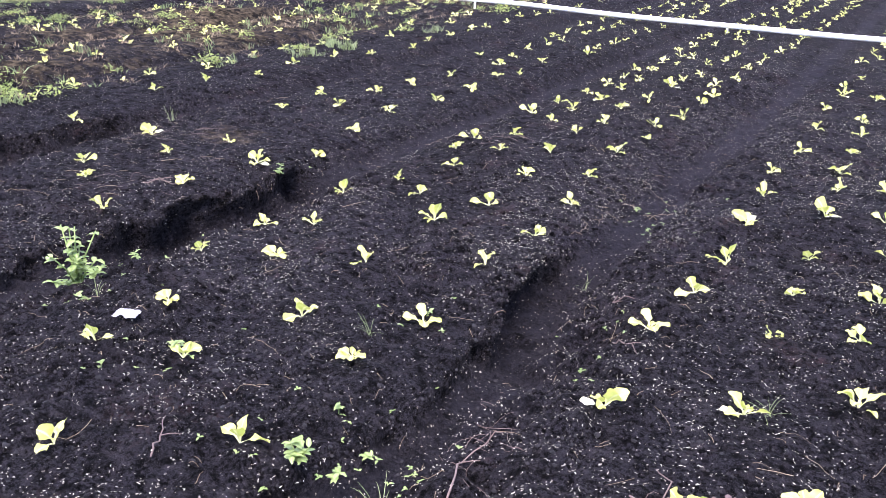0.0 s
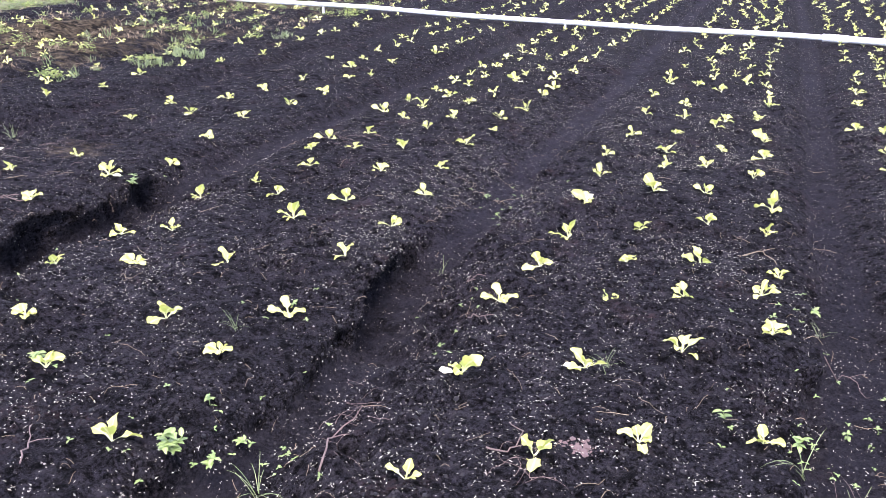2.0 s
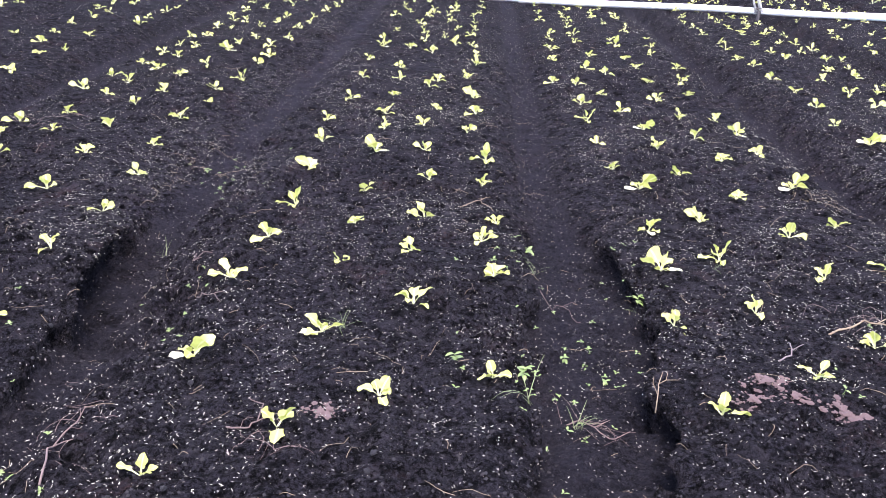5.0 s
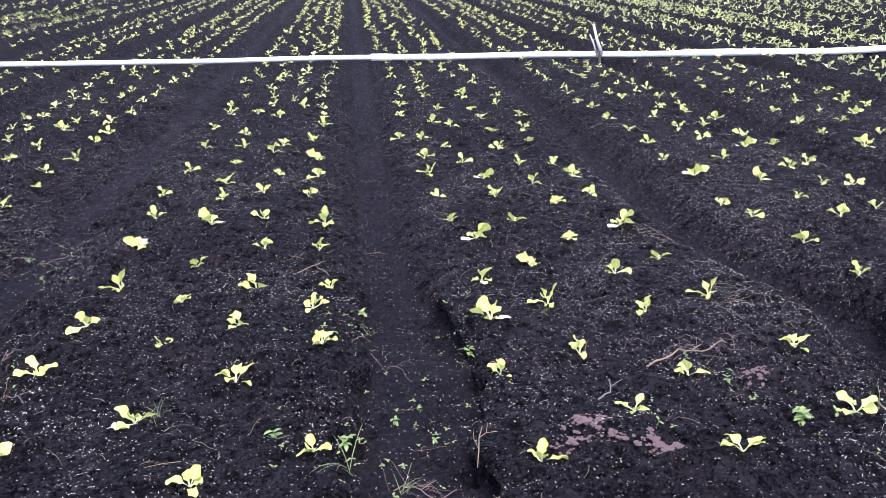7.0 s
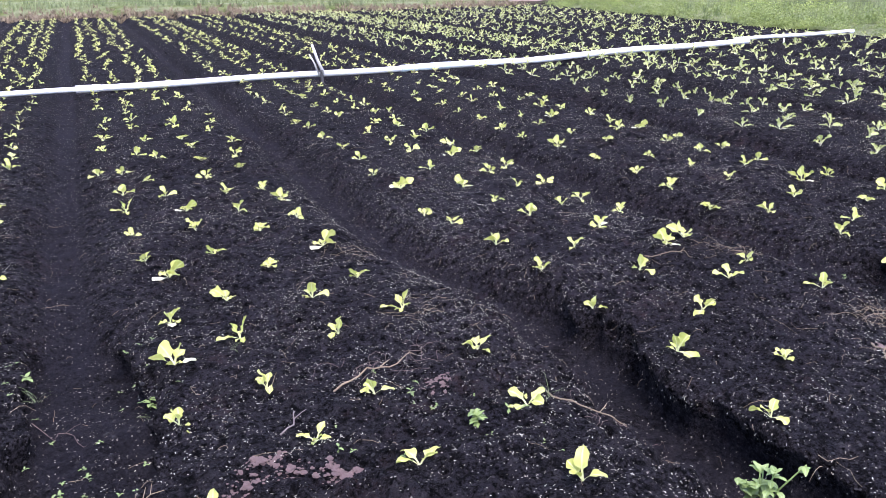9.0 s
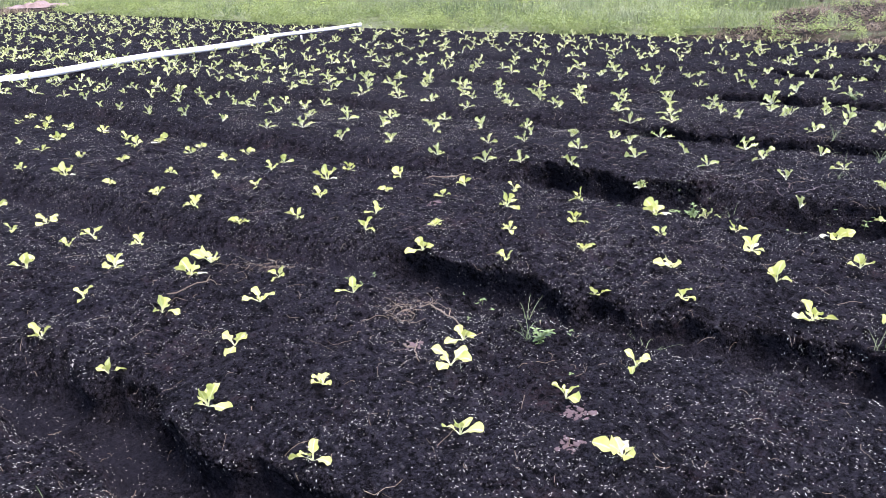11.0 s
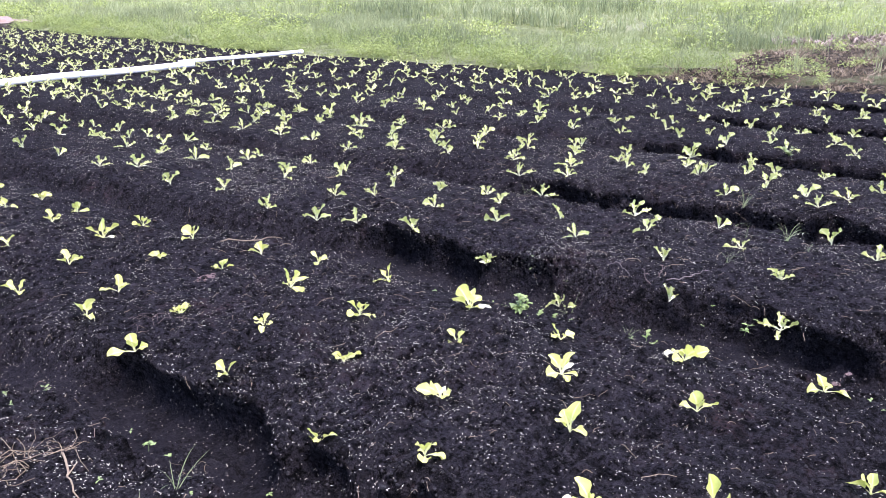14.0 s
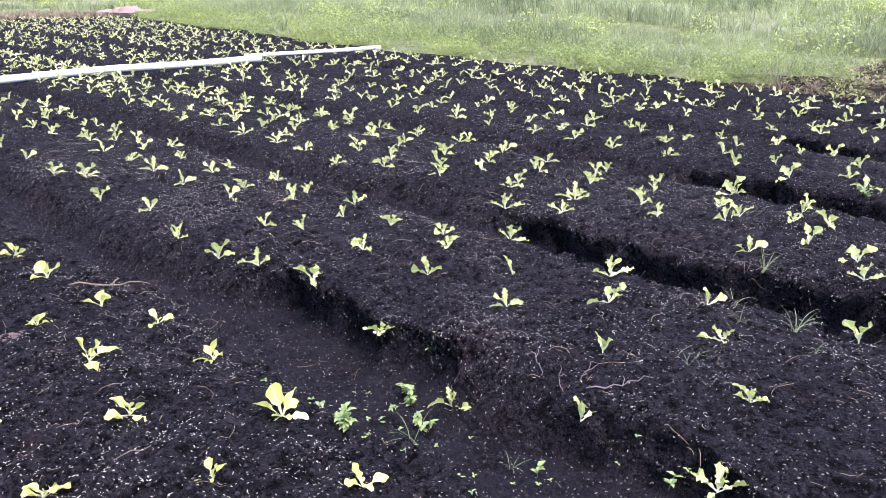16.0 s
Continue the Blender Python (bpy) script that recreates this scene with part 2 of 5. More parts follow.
def bumps(x, y, size, seed):
    """Smooth noise from -1 to 1 with bumps of about that size."""
    u, v = x / size + 31.7 * seed, y / size - 17.3 * seed
    iu, iv = np.floor(u), np.floor(v)
    fu, fv = u - iu, v - iv
    fu, fv = fu * fu * (3 - 2 * fu), fv * fv * (3 - 2 * fv)
    a, b = lattice(iu, iv, seed), lattice(iu + 1, iv, seed)
    c, d = lattice(iu, iv + 1, seed), lattice(iu + 1, iv + 1, seed)
    return (a + (b - a) * fu) + ((c + (d - c) * fu) - (a + (b - a) * fu)) * fv


def step(a, b, v):
    """Smooth rise from 0 at a to 1 at b; a fall where a lies beyond b."""
    t = np.clip((v - a) / (b - a), 0, 1)
    return t * t * (3 - 2 * t)


# furrows between the beds: middle, half width of the floor, depth near the headland, end of the deep part, depth beyond, width of the left and right wall, sideways shift beyond
FURROWS = [
    (-10.3, 0.20, 0.12, 3.0, 0.10, 0.1, 0.2, 0.0), (-8.5, 0.20, 0.12, 3.0, 0.10, 0.1, 0.2, 0.0), (-6.75, 0.18, 0.14, 3.0, 0.12, 0.1, 0.2, 0.0), (-5.05, 0.07, 0.19, 3.9, 0.11, 0.12, 0.25, 0.1),
    (-3.16, 0.06, 0.22, 3.75, 0.10, 0.13, 0.3, 0.06), (-1.27, 0.03, 0.20, 3.5, 0.06, 0.12, 0.36, 0.05), (0.67, 0.165, 0.115, 3.5, 0.10, 0.09, 0.05, -0.08), (2.66, 0.06, 0.20, 3.15, 0.16, 0.22, 0.13, -0.24),
    (4.40, 0.06, 0.185, 2.85, 0.16, 0.16, 0.17, -0.18), (6.28, 0.17, 0.20, 3.2, 0.17, 0.20, 0.16, -0.12), (8.06, 0.09, 0.23, 2.95, 0.16, 0.14, 0.17, -0.04),
    (9.99, 0.09, 0.25, 2.85, 0.16, 0.14, 0.18, 0.0), (11.87, 0.09, 0.25, 3.3, 0.16, 0.14, 0.18, 0.0), (13.62, 0.09, 0.25, 3.0, 0.16, 0.14, 0.18, 0.0)]


def furrow_forms(x, y):
    """For each furrow: signed offset, floor half width, wall width, depth and how far the deep part reaches."""
    wob = 0.05 * bumps(y, x * 0.15, 0.9, 3) + 0.02 * bumps(y, x, 0.22, 4)
    rough = 0.06 * bumps(x, y, 0.30, 6) + 0.045 * bumps(x, y, 0.11, 7) + 0.02 * bumps(x, y, 0.055, 5)
    for mid, half, deep, end, far, lw, rw, shift in FURROWS:
        near = 1 - step(end - 0.12, end + 0.22, y + 0.18 * bumps(x, y, 0.5, 9))
        off = x - mid - shift * step(2.9, 4.6, y) + wob * 0.6 + rough * near
        if mid == -1.27:
            off = off - 0.15 * step(1.5, 2.0, y) * (1 - step(2.4, 3.3, y)) - 0.07 * (1 - step(1.5, 2.0, y))
        if mid == 0.67:
            # narrower towards the headland
            off = np.where(off > 0, off + 0.13 * (1 - step(1.5, 2.7, y)), off)
        depth = far + (deep - far) * near
        if mid == -1.27:
            # shallower in front of the scoured stretch, then deep again at the headland
            depth = depth * (0.45 + 0.55 * step(2.25, 2.6, y) + 0.4 * (1 - step(1.2, 1.7, y)))
        if mid == -3.16:
            # slumped and half filled at the headland
            depth = depth * (0.45 + 0.55 * step(2.15, 2.55, y))
        width = half * near + 0.08 * (1 - near)
        wall = np.where(off < 0, lw, rw) * near + 0.20 * (1 - near)
        if mid == 6.28:
            # collapsed stretch of the wall
            wall = wall + np.where(off > 0, 0.18 * np.exp(-((y - 1.6) / 0.24) ** 2), 0)
        yield off, width, wall, depth, near


def undercut(x, y):
    """How far the foot of a steep wall is hollowed out sideways."""
    out = np.zeros_like(x)
    for off, width, wall, depth, near in furrow_forms(x, y):
        d = np.abs(off)
        steep = near * step(0.23, 0.18, wall) * (0.95 + 0.3 * bumps(x, y, 0.35, 28))
        out += np.sign(off) * 0.70 * depth * steep * (1 - step(width, width + wall, d)) * step(0, width, d)
    return out


def height(x, y):
    x, y = np.asarray(x, float), np.asarray(y, float)
    z = np.zeros_like(x)
    crumble = np.zeros_like(x)
    for off, width, wall, depth, near in furrow_forms(x, y):
        d = np.abs(off)
        u = np.clip((d - width) / wall, 0, 1)
        z -= depth * (0.55 * (1 - np.sqrt(1 - (1 - u) ** 2)) + 0.45 * (1 - u * u * (3 - 2 * u)))
        crumble = np.maximum(crumble, near * (1 - step(width + wall * 0.7, width + wall + 0.08, d)) * step(width * 0.4, width, d))
        # worn shoulders of the beds
        z -= 0.024 * (1 - step(width + wall * 0.5, width + wall + 0.20, d))
    # clods that have slid down the walls
    z += crumble * (0.045 * np.abs(bumps(x, y, 0.13, 18)) + 0.032 * np.abs(bumps(x, y, 0.065, 19)) - 0.03)
    field = (1 - step(0.2, 0.9, x - side_edge(y) + 0.3 * bumps(x, y, 1.5, 21))) * (1 - step(0, 2, y - far_edge(x)))
    z *= field
    z += 0.02 * field
    z += 0.014 * bumps(x, y, 0.55, 11) + 0.008 * bumps(x, y, 0.19, 12)
    lumpy = 0.7 + 0.5 * bumps(x, y, 0.4, 14)
    z += 0.030 * np.abs(bumps(x, y, 0.12, 13)) * lumpy + 0.027 * np.abs(bumps(x, y, 0.06, 15)) * lumpy - 0.018
    z += 0.008 * bumps(x, y, 0.034, 20) * (0.5 + lumpy)
    # bank of black soil dug out beside the last bed
    z += 0.30 * np.exp(-(((x - 19.6) / 1.9) ** 2 + ((y - 0.9) / 1.5) ** 2)) * (1 + 0.5 * bumps(x, y, 0.7, 30) + 0.3 * bumps(x, y, 0.3, 34))
    z += 1.3 * step(60, 170, np.hypot(x, y)) * (x > 0) * (y > -60)
    z += 2.4 * step(60, 170, np.hypot(x, y)) * step(0.66, 0.52, np.arctan2(y, x)) * (x > 0)
    z += (1 - field) * (0.05 + 0.07 * bumps(x, y, 2.3, 16) + 0.5 * bumps(x, y, 17, 17) * step(20, 40, np.hypot(x, y)))
    return z


def trodden_at(x, y):
    """Floors of the furrows."""
    out = np.zeros_like(x)
    for off, width, wall, depth, near in furrow_forms(x, y):
        out = np.maximum(out, 0.8 * (1 - step(width * 0.8, width + 0.3 * wall, np.abs(off))))
    return out * (1 - step(-1, 1, y - far_edge(x)))


def far_edge(x):
    return 34.0 - 0.28 * np.asarray(x, float)


def side_edge(y):
    """Where the last bed meets the pasture."""
    return 15.25 + 0.14 * np.maximum(0, np.asarray(y, float) - 13)


def litter_at(x, y):
    """Cut and dried plants beside the pasture."""
    edge = y + 0.6 * bumps(x, y, 1.5, 26) + 0.4 * bumps(x, y, 0.5, 29)
    a = (1 - step(4.6, 5.8, edge)) * step(14.9, 15.4, x) * (1 - step(22, 31, x)) * (0.8 + 0.3 * bumps(x, y, 0.8, 35))
    b = 0.85 * step(22, 25, x) * (1 - step(38, 46, x)) * (1 - step(3.2, 6.5, edge)) * (0.8 + 0.5 * bumps(x, y, 1.8, 27))
    c = 0.75 * np.exp(-(((y - far_edge(x) - 0.4) / 0.9) ** 2)) * (x < 17)
    d = 0.85 * np.exp(-(((x + 8.4) / 2.2) ** 2)) * step(1, 4, y) * (1 - step(16, 26, y)) * (0.7 + 0.5 * bumps(x, y, 0.9, 23))
    e = 0.5 * np.exp(-(((x + 4.1) / 0.5) ** 2 + ((y - 4.0) / 0.35) ** 2))
    f = np.exp(-(((x - 18.4) / 2.2) ** 2 + ((y - 31.0) / 2.5) ** 2) ** 2)
    return np.clip(np.maximum.reduce([a, b, c, d, e, f]), 0, 1)


def turf_at(x, y):
    side = step(0.0, 0.5, x - side_edge(y) + 0.3 * bumps(x, y, 1.5, 21) + 0.15 * bumps(x, y, 0.5, 22))
    far = step(0.0, 1.6, y - far_edge(x) + 0.6 * bumps(x, y, 1.6, 24))
    left = step(10.5, 14.0, -x + 1.5 * bumps(x, y, 2.0, 25))
    back = step(5.0, 8.0, -y)
    return np.maximum.reduce([side, far, left, back])


def spread(parts):
    out = []
    for a, b, s in parts:
        out += list(np.arange(a, b, s))
    return out


def outward(start, first, limit):
    out, p, s = [], start, first
    while abs(p) < limit:
        out.append(p)
        p += s
        s *= 1.35
    return out


def make_ground():
    xs = np.array(sorted(outward(-11.0, -0.4, 900)) + spread([(-10.8, -3.4, 0.07), (-3.4, 8.6, 0.022), (8.6, 17.5, 0.055)]) + outward(17.6, 0.2, 900))
    ys = np.array(sorted(outward(-1.3, -0.2, 900)) + spread([(-1.2, -0.2, 0.05), (-0.2, 4.6, 0.022), (4.6, 9, 0.048), (9, 20, 0.12), (20, 40, 0.3)]) + outward(40, 0.5, 900))
    gx, gy = np.meshgrid(xs, ys)
    gx, gy = gx.ravel(), gy.ravel()
    co = np.stack([gx + undercut(gx, gy), gy, height(gx, gy)], 1)
    nx, ny = len(xs), len(ys)
    i = (np.arange(ny - 1)[:, None] * nx + np.arange(nx - 1)[None]).ravel()
    quads = np.stack([i, i + 1, i + nx + 1, i + nx], 1).astype(np.int32)
    me = bpy.data.meshes.new("ground")
    me.vertices.add(len(co))
    me.vertices.foreach_set("co", co.astype(np.float32).ravel())
    me.loops.add(quads.size)
    me.loops.foreach_set("vertex_index", quads.ravel())
    me.polygons.add(len(quads))
    me.polygons.foreach_set("loop_start", np.arange(0, quads.size, 4, dtype=np.int32))
    me.update(calc_edges=True)
    me.polygons.foreach_set("use_smooth", np.ones(len(quads), bool))
    for name, values in (("turf", turf_at(gx, gy)), ("litter", litter_at(gx, gy)), ("trodden", trodden_at(gx, gy))):
        at = me.attributes.new(name, "FLOAT", "POINT")
        at.data.foreach_set("value", values.astype(np.float32))
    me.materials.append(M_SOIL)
    ob = new("ground", me)
    tagged(ob, "black peat soil raised into long planting beds with furrows", "ground", kind="structure")


make_ground()


def z_at(x, y):
    return float(height(np.array([x]), np.array([y]))[0])


# ---- mesh helpers ----
def part(name, bm, mat, parent=None, label=""):
    me = bpy.data.meshes.new(name)
    bm.to_mesh(me)
    bm.free()
    for p in me.polygons:
        p.use_smooth = True
    me.materials.append(mat)
    ob = new(name, me)
    ob.parent = parent
    return tagged(ob, label)


def mesh_from(name, co, faces, mat, uv=None, smooth=True):
    """co: n x 3; faces: m x k, all with the same k."""
    me = bpy.data.meshes.new(name)
    me.vertices.add(len(co))
    me.vertices.foreach_set("co", np.asarray(co, np.float32).ravel())
    faces = np.asarray(faces, np.int32)
    k = faces.shape[1]
    me.loops.add(faces.size)
    me.loops.foreach_set("vertex_index", faces.ravel())
    me.polygons.add(len(faces))
    me.polygons.foreach_set("loop_start", np.arange(0, faces.size, k, dtype=np.int32))
    me.update(calc_edges=True)
    me.polygons.foreach_set("use_smooth", np.full(len(faces), smooth))
    if uv is not None:
        layer = me.uv_layers.new(name="UVMap")
        layer.data.foreach_set("uv", np.asarray(uv, np.float32)[faces.ravel()].ravel())
    me.materials.append(mat)
    return me


def leaf_grid(rng, length, width, rise, bend, nl, nw, outline, cup=0.25, wave=0.0, frill=0, twist=0.0):
    """A leaf that leaves the origin along +x, climbs at the angle rise and bends over; outline(t) is the half width from 0 to 1."""
    co, uv = [], []
    x = z = 0.0
    ang = rise
    ph = rng.uniform(0, 6.28)
    side = rng.uniform(-0.25, 0.25)
    lobes = rng.uniform(4.0, 5.6)
    for i in range(nl + 1):
        t = 1 - (1 - i / nl) ** 1.25
        if i:
            ds = t - 1 + (1 - (i - 1) / nl) ** 1.25
            ang -= bend * ds * (0.3 + 1.4 * t)
            x += length * ds * math.cos(ang)
            z += length * ds * math.sin(ang)
        w = outline(t) * width
        for j in range(nw + 1):
            s = j / nw * 2 - 1
            ww = w
            lift = twist * t * w * s + cup * w * s * s + wave * math.sin(t * 11 + ph + s * 2.2) * abs(s) * w
            if not frill and t > 0.4 and abs(s) > 0.9:
                ww *= 1 + 0.16 * math.sin(t * 17 + ph * s) + rng.uniform(-0.06, 0.06)
            if frill:
                # deep rounded lobes, staggered from side to side
                lobe = abs(math.sin(math.pi * (lobes * t + (0.22 if s > 0 else -0.05)))) ** 0.7
                ww = w * (frill + (1 - frill) * lobe)
                if abs(s) > 0.9:
                    ww *= rng.uniform(0.8, 1.2)
                    lift += rng.uniform(-0.45, 0.45) * w
            co.append((x - math.sin(ang) * lift, ww * s + side * x * x / length, z + math.cos(ang) * lift))
            uv.append((j / nw, t))
    fs = [(i * (nw + 1) + j, i * (nw + 1) + j + 1, (i + 1) * (nw + 1) + j + 1, (i + 1) * (nw + 1) + j) for i in range(nl) for j in range(nw)]
    return np.array(co), np.array(uv), np.array(fs)


def turned(co, yaw, x=0.0, y=0.0, z=0.0, size=1.0):
    c, s = math.cos(yaw), math.sin(yaw)
    return np.stack([size * (c * co[:, 0] - s * co[:, 1]) + x, size * (s * co[:, 0] + c * co[:, 1]) + y, size * co[:, 2] + z], 1)


def join(pieces):
    cs, us, fs, k = [], [], [], 0
    for co, uv, f in pieces:
        cs.append(co)
        us.append(uv)
        fs.append(f + k)
        k += len(co)
    return np.concatenate(cs), np.concatenate(us), np.concatenate(fs)


def spoon(t):
    """A narrow stalk that widens into a rounded blade."""
    if t < 0.36:
        return 0.17 + 0.10 * t
    u = (t - 0.36) / 0.64
    return 0.2 * (1 - u) + 0.02 + 0.96 * math.sin(math.pi * min(1, 0.06 + 0.94 * u) ** 1.1) ** 0.48


def oakleaf(t):
    if t < 0.18:
        return 0.16
    u = (t - 0.18) / 0.82
    return 0.22 + 0.75 * math.sin(min(1, u * 0.9 + 0.06) * math.pi * 0.72) * (1 - max(0, u - 0.78) ** 2 * 14)


def ovate(t):
    return 0.06 + 0.94 * math.sin(math.pi * min(1, t) ** 0.8) ** 0.8 * (1 - 0.15 * t)


def blade(t):
    return (1 - t) ** 0.6 * (0.6 + 0.4 * t) + 0.02


# ---- lettuces ----
def lettuce_leaves(rng, frilly, nl, nw):
    """The leaves of one young plant: a few splayed flat, one or two standing."""
    count = int(rng.integers(3, 6)) if frilly else int(rng.integers(4, 7))
    yaw = rng.uniform(0, 6.28)
    out = []
    for k in range(count):
        yaw += 6.28 / count * rng.uniform(0.6, 1.4)
        stand = k in (0, 2)
        small = 0.66 if k >= 4 else 1.0
        twist = rng.normal(0, 0.6)
        if frilly:
            length = rng.uniform(0.085, 0.14) * small
            co, uv, fs = leaf_grid(rng, length, rng.uniform(0.016, 0.023) * small, radians(rng.uniform(58, 88) if stand else rng.uniform(12, 48)),
                                   radians(rng.uniform(15, 80)), nl, nw, oakleaf, 0.5, 0.5, 0.13, twist)
        else:
            length = rng.uniform(0.056, 0.090) * small
            co, uv, fs = leaf_grid(rng, length, rng.uniform(0.0115, 0.0165) * small, radians(rng.uniform(62, 92) if stand else rng.uniform(24, 58)),
                                   radians(rng.uniform(15, 85)), nl, nw, spoon, 0.35, 0.4, 0, twist)
        out.append((turned(co, yaw), uv, fs))
    if rng.random() < 0.3:
        # an old leaf that lies on the soil
        co, uv, fs = leaf_grid(rng, rng.uniform(0.045, 0.075), rng.uniform(0.012, 0.018), radians(16), radians(26), nl, nw, spoon, 0.2, 0.15)
        out.append((turned(co, yaw + rng.uniform(0.4, 1.6)), uv, fs))
        return out, True
    return out, False


def lettuce(rng, frilly):
    mat = M_FRILLY if frilly else M_LETTUCE
    root = new("frilly_lettuce" if frilly else "lettuce")
    root.empty_display_size = 0.05
    leaves, old = lettuce_leaves(rng, frilly, 15 if frilly else 10, 4)
    for k, (co, uv, fs) in enumerate(leaves):
        last = old and k == len(leaves) - 1
        ob = new("leaf", mesh_from("leaf", co, fs, M_PALE if last else mat, uv))
        ob.parent = root
        if last:
            tagged(ob, "wilted whitish leaf lying on the soil")
    if frilly:
        tagged(root, "young frilly pale green lettuce planted in black soil", "lettuce", "frilly lettuces on the beds")
    else:
        tagged(root, "young smooth yellow-green lettuce planted in black soil", "lettuce", "lettuces on the beds")
    return root


